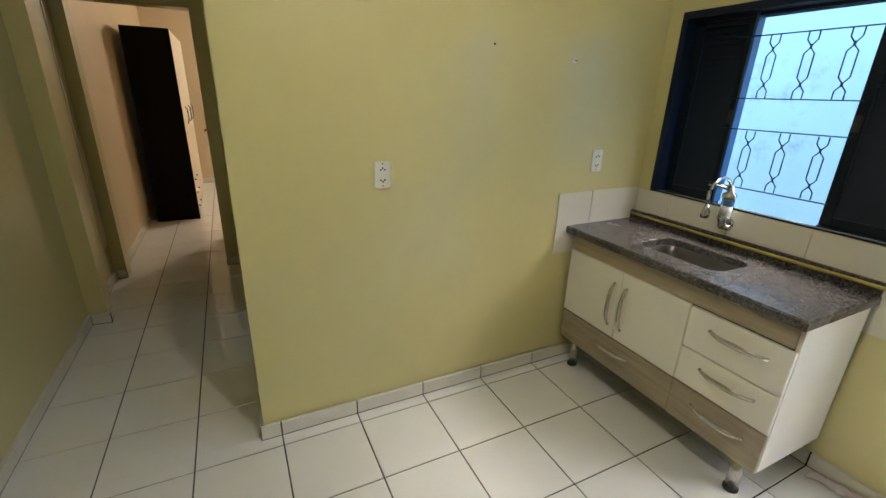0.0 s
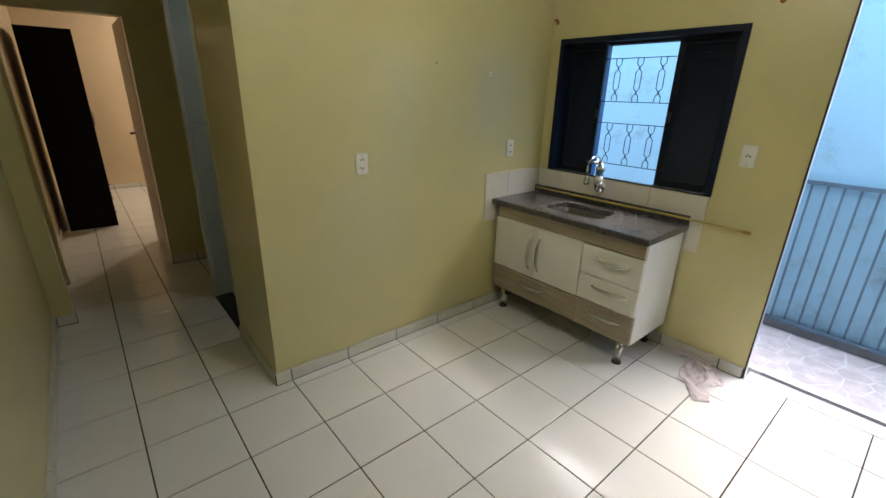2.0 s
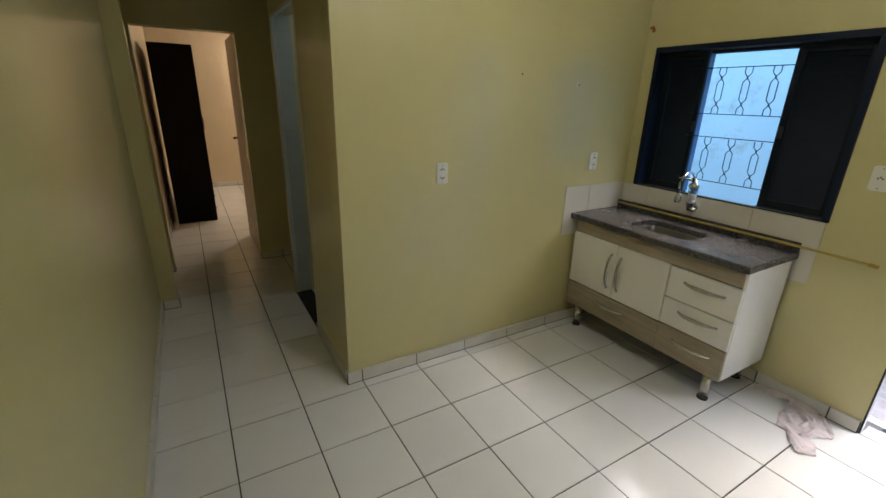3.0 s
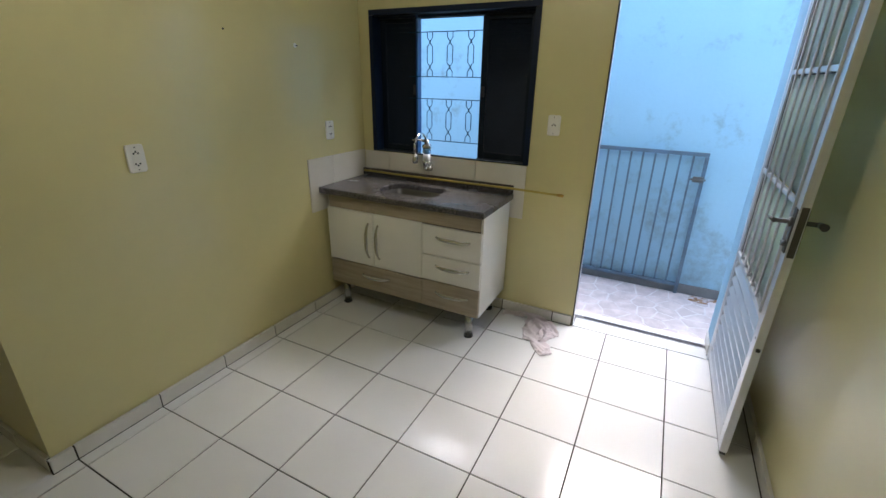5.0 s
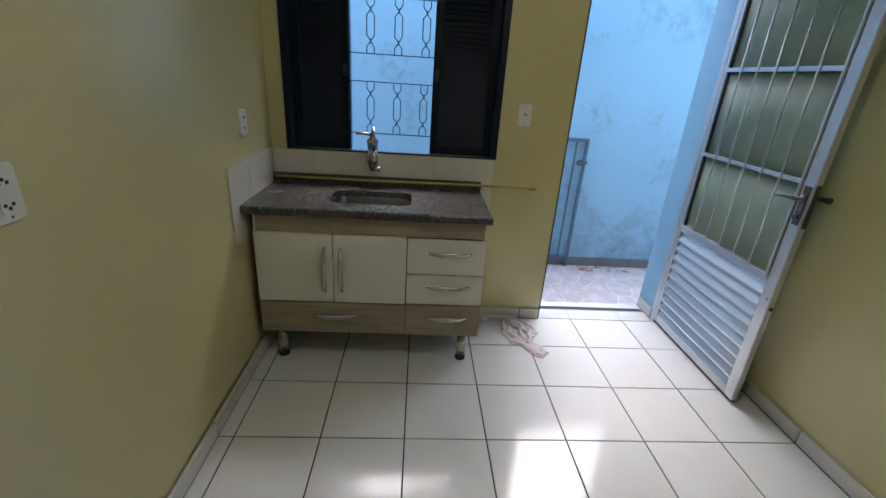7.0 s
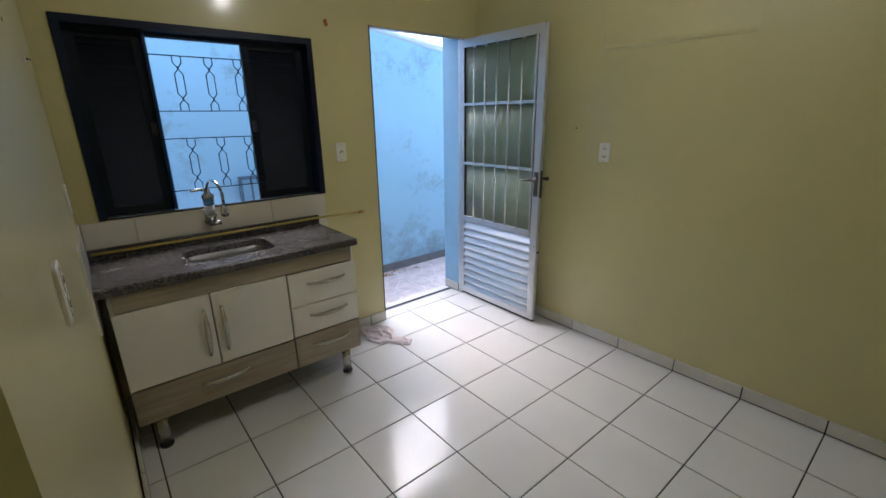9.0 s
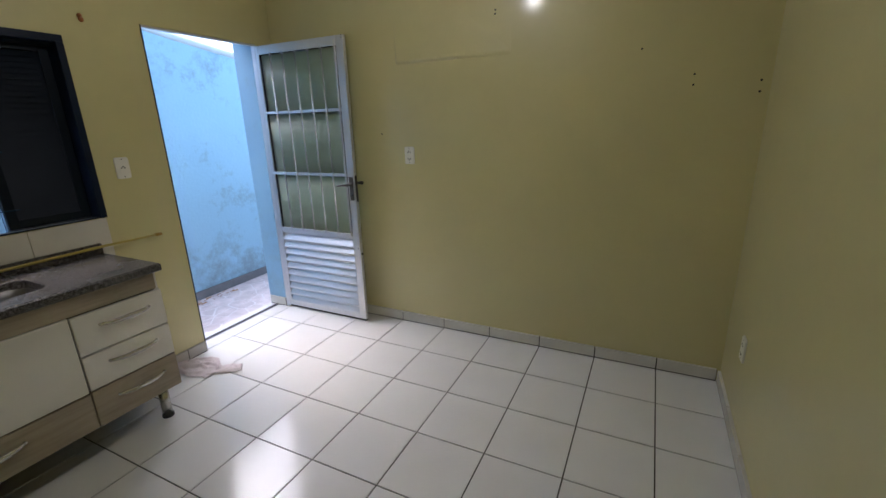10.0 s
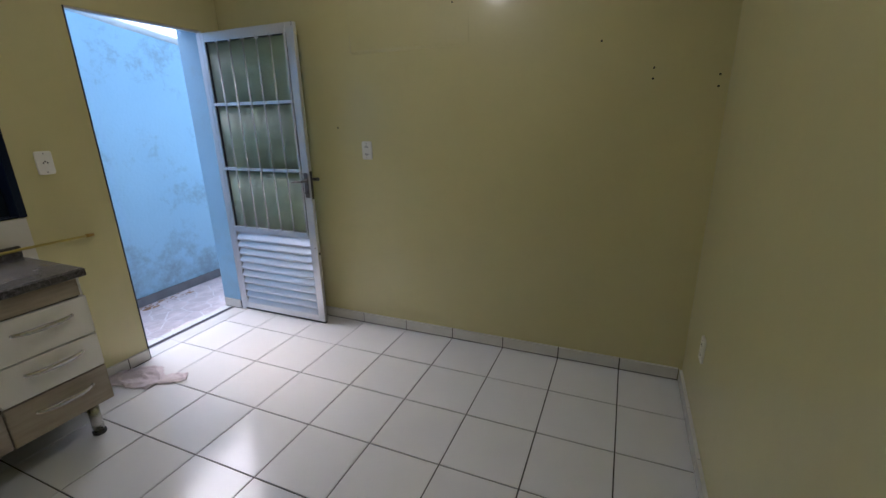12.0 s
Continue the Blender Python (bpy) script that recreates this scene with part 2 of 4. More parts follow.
def B(*a, **k):
    return box(bmesh.new(), *a, **k)


def mesh_of(name, bm, material):
    bmesh.ops.recalc_face_normals(bm, faces=bm.faces)
    me = bpy.data.meshes.new(name)
    bm.to_mesh(me)
    bm.free()
    for m in material if isinstance(material, (list, tuple)) else [material]:
        me.materials.append(m)
    return me


def part(name, bm, material, parent=None, label="", **tags):
    ob = new(name, mesh_of(name, bm, material))
    if parent is not None:
        ob.parent = parent
        ob.matrix_parent_inverse = parent.matrix_basis.inverted()
    return tagged(ob, label, **tags)


def thing(name, x, y, z, label, category, group=""):
    ob = new(name)
    ob.empty_display_size = 0.1
    ob.matrix_basis = pose(x, y, z)
    return tagged(ob, label, category, group)


def fixed(name, bm, material, parent=None):
    return part(name, bm, material, parent, kind="structure")


# ---- large structure ----
WX, EX, SY, NY = -0.378, 2.80, -0.961, 1.662
HX, BY = 0.601, 4.03
CEIL = 2.60
OUT = 3.02
PX, PZ = 4.23, -0.215
G = 0.36
GX0, GY0 = -1.125, -1.665
DY0, DY1, DZ, DZH = -0.815, 0.003, 2.075, 2.16
DY2 = 0.062
WY0, WY1, WZ0, WZ1 = 0.400, 1.575, 1.040, 1.958

# east wall in pieces round the door and the window
wall = bmesh.new()
box(wall, EX, 2.848, DY1, DY2, -0.02, CEIL)
for y0, y1, z0, z1 in ((SY - 0.15, DY0, -0.02, CEIL), (DY2, WY0, -0.02, CEIL), (WY0, WY1, WZ1, CEIL),
                       (WY1, NY + 0.15, -0.02, CEIL)):
    box(wall, EX, OUT - 0.006, y0, y1, z0, z1)
box(wall, EX, 2.865, WY0, WY1, -0.02, WZ0)
box(wall, 2.865, OUT - 0.006, WY0, WY1, -0.02, 0.985)
box(wall, EX, 2.848, DY0, DY1, DZ, CEIL)
box(wall, 2.848, OUT - 0.006, DY0, DY2, DZH, CEIL)
wall_east = fixed("wall_east", wall, M_WALL)
skin = bmesh.new()
for y0, y1, z0, z1 in ((SY - 3, DY0 + 0.004, -0.28, CEIL + 0.3), (DY0, DY2, DZH - 0.004, CEIL + 0.3), (DY2 - 0.004, WY0, -0.28, CEIL + 0.3), (WY0, WY1, -0.28, 0.985),
                       (WY0, WY1, WZ1, CEIL + 0.3), (WY1, NY + 4, -0.28, CEIL + 0.3)):
    box(skin, OUT - 0.004, OUT + 0.01, y0, y1, z0, z1)
fixed("render_coat", skin, M_BLUE, wall_east)
rev = bmesh.new()
box(rev, EX + 0.045, OUT + 0.01, DY0 + 0.001, DY0 + 0.010, 0.075, DZH)
box(rev, EX + 0.050, OUT + 0.01, DY2 - 0.008, DY2 - 0.001, 0.0, DZH)
box(rev, EX + 0.049, OUT + 0.01, DY0 + 0.011, DY2 - 0.009, DZH - 0.010, DZH - 0.001)
fixed("door_reveal", rev, M_REVEAL, wall_east)

fixed("wall_south", B(WX - 0.15, EX - 0.002, SY - 0.15, SY, -0.02, CEIL), M_WALL)
wn_ = bmesh.new()
box(wn_, HX, EX - 0.002, NY, NY + 0.13, -0.02, CEIL)
fixed("wall_north", wn_, M_WALL)
fixed("wall_west", B(WX - 0.15, WX, SY, BY + 0.14, -0.02, CEIL), M_WALL)
# hall east wall with the bathroom doorway
BA0, BA1, BZ, AX = 2.33, 3.055, 2.12, 0.80
hw = bmesh.new()
box(hw, HX, HX + 0.13, NY + 0.131, BA0, -0.02, CEIL)
box(hw, HX, 0.93, BA1, BA1 + 0.065, -0.02, CEIL)
box(hw, AX, 0.93, BA1 + 0.0655, BY, -0.02, CEIL)
box(hw, HX, HX + 0.13, BA0, BA1, BZ, CEIL)
fixed("wall_hall", hw, M_WALL)
fixed("wall_pier", B(WX + 0.001, -0.268, 3.20, 3.32, -0.02, CEIL), M_WALL)
# wall between hall and bedroom, with its doorway
bw = bmesh.new()
box(bw, WX + 0.001, -0.290, BY, BY + 0.14, -0.02, CEIL)
box(bw, 0.466, 0.93, BY, BY + 0.14, -0.02, CEIL)
box(bw, -0.290, 0.466, BY, BY + 0.14, 2.090, CEIL)
fixed("wall_bedroom", bw, M_WALL)
# bathroom
bt = bmesh.new()
box(bt, HX + 0.13, 2.4, BA0 - 0.25, BA0 - 0.15, -0.02, CEIL)
box(bt, 0.9305, 2.4, BA1 + 0.01, BA1 + 0.11, -0.02, CEIL)
box(bt, 2.4, 2.5, BA0 - 0.25, BA1 + 0.11, -0.02, CEIL)
fixed("wall_bathroom", bt, M_BATH)
fixed("bathroom_floor", B(HX + 0.13, 2.4, BA0 - 0.15, BA1 + 0.01, -0.04, -0.004), M_TILE)
fixed("threshold", B(HX + 0.002, HX + 0.128, BA0 + 0.002, BA1 - 0.002, -0.003, 0.006), M_BLKSTONE)
# bedroom shell
for x0, x1, y0, y1 in ((-0.50, -0.352, BY + 0.142, 8.179), (-0.50, 3.0, 8.18, 8.3), (2.9, 3.0, BY + 0.142, 8.179), (0.932, 2.899, BY + 0.10, BY + 0.20)):
    fixed("wall_pink", B(x0, x1, y0, y1, -0.02, CEIL), M_PINK)
fixed("ceiling", B(WX - 0.2, OUT - 0.01, SY - 0.2, 8.35, CEIL, CEIL + 0.12), M_CEIL)

# ground outside
fixed("ground", B(-60, 60, -60, 60, -0.50, -0.30), M_PLINTH)
fixed("slab", B(-0.7, EX - 0.001, -1.3, 8.4, -0.10, -0.0045), M_GROUT)
fixed("threshold_slab", B(EX, OUT + 0.012, DY0 + 0.011, DY2 - 0.009, -0.28, -0.0045), M_PLINTH)
yard = fixed("pavement", B(EX + 0.001, 4.24, -4.2, 6.0, -0.29, PZ - 0.003), M_JOINT)
# wall across the passage
ow = bmesh.new()
prof = [(-4.2, 1.90), (-1.94, 2.185), (-1.16, 2.295), (0.2, 2.52), (6.0, 3.0)]
lo = []
for x in (PX, PX + 0.15):
    ring = [ow.verts.new((x, y, z)) for y, z in [(prof[0][0], -0.28), *prof, (prof[-1][0], -0.28)]]
    lo.append(ring)
ow.faces.new(lo[0])
ow.faces.new(lo[1][::-1])
for j in range(7):
    ow.faces.new((lo[0][j], lo[0][(j + 1) % 7], lo[1][(j + 1) % 7], lo[1][j]))
wall_yard = fixed("wall_passage", ow, M_BLUE)
cp = bmesh.new()
tube(cp, [(PX + 0.01, y, z + 0.03) for y, z in prof], 0.035, 10)
fixed("coping_pipe", cp, M_FIB, wall_yard)
fixed("plinth", B(PX - 0.022, PX - 0.001, -4.2, 6.0, PZ - 0.002, PZ + 0.085, bevel=0.004), M_PLINTH, wall_yard)
fixed("wall_far", B(EX + 0.25, PX - 0.001, -4.3, -4.2, -0.29, 2.6), M_BLUE)
fixed("wall_far", B(EX + 0.25, PX - 0.001, 6.0, 6.1, -0.29, 2.6), M_BLUE)


# ---- doorway drain and threshold ----
drain = thing("floor_drain", 2.947, -0.41, 0.0, "narrow grey linear floor drain set in the white door threshold", "drain")
part("channel", B(2.926, 2.967, -0.785, -0.055, -0.003, 0.0015), M_DRAIN, drain)
for x in (2.9253, 2.9677):
    part("rim", B(x - 0.0006, x + 0.0006, -0.787, -0.053, -0.003, 0.0022), M_ALU, drain)

fixed("jamb_strip", B(EX - 0.002, EX + 0.014, DY1 - 0.008, DY1 - 0.0005, 0.001, DZ - 0.001, bevel=0.001), M_BLACK, wall_east)

# ---- window ----
window = thing("window_1", EX, (WY0 + WY1) / 2, WZ0, "navy steel window with sliding shutters half open and a grille", "window")
fr = bmesh.new()
FW = 0.034
for y0, y1, z0, z1 in ((WY0, WY1, WZ1 - FW, WZ1), (WY0, WY0 + FW, WZ0 + 0.0005, WZ1 - FW - 0.0005), (WY1 - FW, WY1, WZ0 + 0.0005, WZ1 - FW - 0.0005)):
    box(fr, EX - 0.012, EX + 0.13, y0, y1, z0, z1, bevel=0.003)
part("window_frame", fr, M_NAVY, window)
part("bottom_rail", B(EX - 0.004, EX + 0.028, WY0 + FW + 0.0005, WY1 - FW - 0.0005, WZ0, WZ0 + 0.008, bevel=0.002), M_NAVYD, window)
tr = bmesh.new()
for z in (WZ1 - FW - 0.012,):
    for x in (2.852, 2.885, 2.915):
        box(tr, x, x + 0.006, WY0 + FW, WY1 - FW, z - 0.006, z + 0.010)
part("track", tr, M_NAVY, window)
part("window_sill", B(2.866, OUT + 0.022, WY0 + 0.001, WY1 - 0.001, 0.984, 0.992, bevel=0.002), M_REVEAL, window)
for a, b in ((WY0 + FW, 0.782), (1.242, WY1 - FW)):
    part("lower_track", B(2.862, 2.910, a, b, 0.993, WZ0 + 0.006, bevel=0.002), M_NAVYD, window)
part("meeting_post", B(2.846, 2.900, 1.229, 1.2415, WZ0 + 0.006, WZ1 - FW, bevel=0.002), M_NAVY2, window)


def shutter(y0, y1, x, latch):
    st = bmesh.new()
    z0, z1 = WZ0 + 0.006, WZ1 - FW
    s = 0.042
    for a, b, c, d in ((y0 + s, y1 - s, z1 - s, z1), (y0 + s, y1 - s, z0, z0 + s), (y0, y0 + s - 0.0003, z0, z1), (y1 - s + 0.0003, y1, z0, z1)):
        box(st, x, x + 0.024, a, b, c, d, bevel=0.002)
    leaf = part("shutter", st, M_NAVYD, window)
    n = 30
    for k in range(n):
        z = z0 + s + (k + 0.5) * (z1 - z0 - 2 * s) / n
        sl = bmesh.new()
        h = (z1 - z0 - 2 * s) / n * 0.62
        p = [(x + 0.003, z - h), (x + 0.006, z - h), (x + 0.021, z + h), (x + 0.018, z + h)]
        lo_ = [sl.verts.new((a, y0 + s, b)) for a, b in p]
        hi_ = [sl.verts.new((a, y1 - s, b)) for a, b in p]
        sl.faces.new(lo_)
        sl.faces.new(hi_[::-1])
        for j in range(4):
            sl.faces.new((lo_[j], lo_[(j + 1) % 4], hi_[(j + 1) % 4], hi_[j]))
        part("slat", sl, M_NAVYD, leaf)
    lt = bmesh.new()
    box(lt, x - 0.016, x, latch - 0.012, latch + 0.012, 1.435, 1.50, bevel=0.003)
    box(lt, x - 0.024, x - 0.014, latch - 0.007, latch + 0.007, 1.455, 1.47, bevel=0.002)
    part("latch", lt, M_BLACK, leaf)


shutter(1.242, WY1 - FW, 2.878, 1.262)
shutter(WY0 + FW, 0.782, 2.878, 0.762)

gr = bmesh.new()
for z in (1.817, 1.553, 1.416, 1.147):
    box(gr, 2.811, 2.816, 0.745, 1.275, z - 0.0025, z + 0.0025)
grille = part("grille", gr, M_GRILLE, window)
orn_mesh = None
for zt, zb in ((1.814, 1.556), (1.413, 1.150)):
    L = zt - zb
    for k in range(0, 3):
        y = 0.829 + 0.144 * k
        if orn_mesh is None:
            ob_ = bmesh.new()
            w, r = 0.019, 0.0027
            for sgn in (1, -1):
                e = 1 if sgn == 1 else 0
                base = L / 2 * sgn
                tube(ob_, [(0, -w, base), (0, -w, base - sgn * 0.030), (0, -0.003, base - sgn * 0.050)], r, 6)
                tube(ob_, [(0, w, base), (0, w, base - sgn * 0.030), (0, 0.003, base - sgn * 0.050)], r, 6)
                tube(ob_, [(0, 0, base - sgn * 0.046), (0, 0, base - sgn * 0.064)], r * 1.7, 6)
            for sgn in (1, -1):
                tube(ob_, [(0, 0.002 * sgn, L / 2 - 0.062), (0, w * sgn, L / 2 - 0.082), (0, w * sgn, -L / 2 + 0.082), (0, 0.002 * sgn, -L / 2 + 0.062)], r, 6)
            orn_mesh = mesh_of("grille_link", ob_, M_GRILLE)
        o = new("grille_link", orn_mesh)
        o.parent = grille
        o.matrix_basis = pose(2.8135, y, (zt + zb) / 2)

# ---- aluminium door ----
fixed_door = thing("door_1", 2.815, -0.80, 0.0, "open brushed aluminium door with barred ribbed glass and lower louvres", "door")
X0d, X1d = 2.006, 2.822
YF, YB = -0.805, -0.835
dfm = bmesh.new()
box(dfm, X1d - 0.046, X1d, YB, YF, 0.02, 2.062, bevel=0.003)
box(dfm, X0d, X0d + 0.062, YB, YF, 0.02, 2.062, bevel=0.003)
for z0, z1 in ((0.02, 0.062), (0.665, 0.708), (2.005, 2.062)):
    box(dfm, X0d + 0.062, X1d - 0.046, YB + 0.001, YF - 0.001, z0, z1, bevel=0.002)
part("door_frame", dfm, M_ALU, fixed_door)
for z in (1.146, 1.596):
    part("rail", B(X0d + 0.062, X1d - 0.046, YF - 0.012, YF + 0.006, z - 0.010, z + 0.010, bevel=0.002), M_ALU, fixed_door)
for z0, z1 in ((0.70, 0.712), (2.0, 2.012)):
    part("bar_rail", B(X0d + 0.062, X1d - 0.046, YF - 0.001, YF + 0.010, z0, z1, bevel=0.002), M_ALU, fixed_door)
for k in range(1, 6):
    x = 2.775 - 0.1165 * k
    part("bar", tube(bmesh.new(), [(x, YF + 0.006, 0.708), (x, YF + 0.006, 2.006)], 0.0052, 8), M_BAR, fixed_door)
part("side_bar", B(X0d + 0.064, X0d + 0.078, YF - 0.004, YF + 0.008, 0.69, 2.03, bevel=0.003), M_ALU, fixed_door)
for z0, z1 in ((0.709, 1.137), (1.155, 1.587), (1.605, 2.004)):
    gb = bmesh.new()
    n = 90
    xa, xb = X0d + 0.063, X1d - 0.047
    f, k_ = [], []
    for j in range(n + 1):
        x = xa + (xb - xa) * j / n
        f.append([gb.verts.new((x, YF - 0.017 + (0.0005 if j % 2 else 0), z)) for z in (z0, z1)])
        k_.append([gb.verts.new((x, YF - 0.022, z)) for z in (z0, z1)])
    for j in range(n):
        gb.faces.new((f[j][0], f[j + 1][0], f[j + 1][1], f[j][1])).smooth = True
        gb.faces.new((k_[j][0], k_[j][1], k_[j + 1][1], k_[j + 1][0]))
        gb.faces.new((f[j][0], k_[j][0], k_[j + 1][0], f[j + 1][0]))
        gb.faces.new((f[j][1], f[j + 1][1], k_[j + 1][1], k_[j][1]))
    gb.faces.new((f[0][0], f[0][1], k_[0][1], k_[0][0]))
    gb.faces.new((f[n][0], k_[n][0], k_[n][1], f[n][1]))
    part("pane", gb, M_GLASS, fixed_door)
NS = 10
h = (0.665 - 0.064) / NS
for k in range(NS):
    z = 0.064 + h * k
    lv = bmesh.new()
    pr = [(YF - 0.003, z - 0.007), (YF - 0.001, z - 0.008), (YF + 0.0015, z - 0.004), (YF + 0.0015, z + 0.006), (YF - 0.0285, z + h - 0.004), (YF - 0.0295, z + h - 0.009)]
    if k == 0:
        pr = [(p, max(q, z - 0.0015)) for p, q in pr]
    a = [lv.verts.new((X0d + 0.062, p, q)) for p, q in pr]
    b = [lv.verts.new((X1d - 0.046, p, q)) for p, q in pr]
    lv.faces.new(a)
    lv.faces.new(b[::-1])
    for j in range(6):
        lv.faces.new((a[j], a[(j + 1) % 6], b[(j + 1) % 6], b[j]))
    part("louvre", lv, M_ALU, fixed_door)
for z0, z1 in ((0.709, 1.137), (1.155, 1.587), (1.605, 2.004)):
    gk = bmesh.new()
    box(gk, X0d + 0.0625, X0d + 0.069, YF - 0.026, YF - 0.006, z0, z1)
    box(gk, X1d - 0.0545, X1d - 0.0465, YF - 0.026, YF - 0.006, z0, z1)
    box(gk, X0d + 0.0695, X1d - 0.055, YF - 0.026, YF - 0.010, z1 - 0.007, z1)
    part("gasket", gk, M_BLACK, fixed_door)
for z in (0.712, 1.146, 1.596, 2.000):
    for k in range(1, 6):
        x = 2.775 - 0.1165 * k
        part("bar_clip", B(x - 0.011, x + 0.011, YF - 0.006, YF + 0.0115, z - 0.013, z + 0.013, bevel=0.003), M_BAR, fixed_door)
for z in (2.045, 2.058):
    part("pivot_screw", tube(bmesh.new(), [(X0d + 0.010, YF - 0.0005, z), (X0d + 0.010, YF + 0.0015, z)], 0.0035, 8), M_BLACK, fixed_door)
part("stile_hole", tube(bmesh.new(), [(X0d + 0.020, YF - 0.0005, 0.60), (X0d + 0.020, YF + 0.0008, 0.60)], 0.005, 10), M_BLACK, fixed_door)
part("floor_seal", B(X0d + 0.004, X1d - 0.004, YB + 0.004, YF - 0.004, 0.006, 0.0195), M_BLACK, fixed_door)
handle = bmesh.new()
box(handle, X0d + 0.013, X0d + 0.047, YF, YF + 0.005, 0.965, 1.135, bevel=0.002)
part("lock_plate", handle, M_STEEL, fixed_door)
lev = bmesh.new()
tube(lev, [(X0d + 0.03, YF + 0.005, 1.082), (X0d + 0.03, YF + 0.014, 1.082), (X0d + 0.03, YF + 0.016, 1.082), (X0d + 0.03, YF + 0.060, 1.082)], [0.018, 0.018, 0.008, 0.008], 16)
tube(lev, [(X0d + 0.022, YF + 0.058, 1.083), (X0d + 0.06, YF + 0.064, 1.082), (X0d + 0.112, YF + 0.060, 1.074)], [0.009, 0.0068, 0.0045], 10)
part("door_handle", lev, M_STEEL, fixed_door)
part("key_cylinder", tube(bmesh.new(), [(X0d + 0.03, YF + 0.004, 1.002), (X0d + 0.03, YF + 0.014, 1.002)], [0.011, 0.010], 14), M_DKSTEEL, fixed_door)
part("edge_plate", B(X0d - 0.003, X0d - 0.0002, YB + 0.004, YF - 0.004, 0.955, 1.145, bevel=0.001), M_DKSTEEL, fixed_door)
lev = bmesh.new()
box(lev, X0d + 0.013, X0d + 0.047, YB - 0.005, YB, 0.965, 1.135, bevel=0.002)
tube(lev, [(X0d + 0.03, YB - 0.004, 1.082), (X0d + 0.03, YB - 0.045, 1.082)], 0.009, 10)
tube(lev, [(X0d + 0.032, YB - 0.045, 1.082), (X0d + 0.010, YB - 0.050, 1.083), (X0d - 0.008, YB - 0.050, 1.084)], [0.011, 0.012, 0.014], 12)
part("outer_handle", lev, M_DKSTEEL, fixed_door)
cyl = bmesh.new()
tube(cyl, [(X0d + 0.03, YF + 0.002, 1.000), (X0d + 0.03, YF + 0.018, 1.000)], 0.010, 12)
part("lock_cylinder", cyl, M_STEEL, fixed_door)
part("edge_bolt", B(X0d - 0.008, X0d + 0.002, YF - 0.022, YF - 0.008, 0.55, 0.565, bevel=0.002), M_BLACK, fixed_door)
jm = bmesh.new()
box(jm, EX + 0.003, EX + 0.043, DY1 - 0.009, DY1 - 0.001, 0.0, DZ - 0.001, bevel=0.002)
box(jm, EX + 0.003, EX + 0.043, DY0 + 0.001, DY0 + 0.012, 0.0, DZ - 0.001, bevel=0.002)
box(jm, EX + 0.003, EX + 0.043, DY0 + 0.013, DY1 - 0.010, DZ - 0.012, DZ - 0.001, bevel=0.002)
tagged(part("door_frame_fixed", jm, M_ALU), "thin brushed aluminium frame lining the outside doorway", "door frame")

# ---- passage gate ----
gate = thing("metal_gate", 4.19, -0.05, PZ, "weathered blue-grey tubular steel gate leaning flat against the blue wall", "gate")
gfm = bmesh.new()
GXp, GA, GB, GT = 4.190, -0.676, 0.570, 1.030
for y0, y1, z0, z1 in ((GA, GB, GT - 0.03, GT), (GA + 0.0285, GB - 0.0285, PZ + 0.072, PZ + 0.10), (GA, GA + 0.028, PZ, GT - 0.0305), (GB - 0.028, GB, PZ, GT - 0.0305)):
    box(gfm, GXp - 0.014, GXp + 0.014, y0, y1, z0, z1, bevel=0.003)
part("gate_frame", gfm, M_GATE, gate)
nb = 12
for k in range(1, nb + 1):
    y = GA + 0.014 + k * (GB - GA - 0.028) / (nb + 1)
    part("bar", B(GXp - 0.008, GXp + 0.008, y - 0.0075, y + 0.0075, PZ + 0.099, GT - 0.029, bevel=0.002), M_GATE, gate)
gl = bmesh.new()
box(gl, GXp - 0.034, GXp - 0.016, GA + 0.005, GA + 0.085, 0.795, 0.84, bevel=0.004)
tube(gl, [(GXp - 0.03, GA + 0.1, 0.818), (GXp - 0.03, GA - 0.01, 0.818)], 0.008, 8)
part("bolt", gl, M_STEEL, gate)

# ---- sink cabinet ----
CX0, CX1, CY0, CY1 = 2.312, 2.762, 0.487, 1.621
cab = thing("sink_cabinet", 2.53, 1.06, 0.0, "white and ash-wood laminate sink cabinet on four round metal legs", "cabinet")
for y in (CY0, CY1 - 0.015):
    part("side_panel", B(CX0 + 0.002, CX1, y, y + 0.015, 0.172, 0.818, bevel=0.001), M_WHITE, cab)
inn = bmesh.new()
box(inn, CX0 + 0.006, CX1, CY0 + 0.015, CY1 - 0.015, 0.172, 0.188)
box(inn, CX1 - 0.004, CX1, CY0 + 0.015, CY1 - 0.015, 0.188, 0.818)
box(inn, CX0 + 0.006, CX1 - 0.005, 0.872, 0.886, 0.188, 0.72)
box(inn, CX0 + 0.010, CX0 + 0.014, CY0 + 0.015, CY1 - 0.015, 0.188, 0.73)
part("carcass", inn, M_DARKIN, cab)
part("top_rail", B(CX0 - 0.010, CX0 + 0.009, CY0 + 0.0155, CY1 - 0.0155, 0.7295, 0.818, bevel=0.001), M_WOOD, cab)


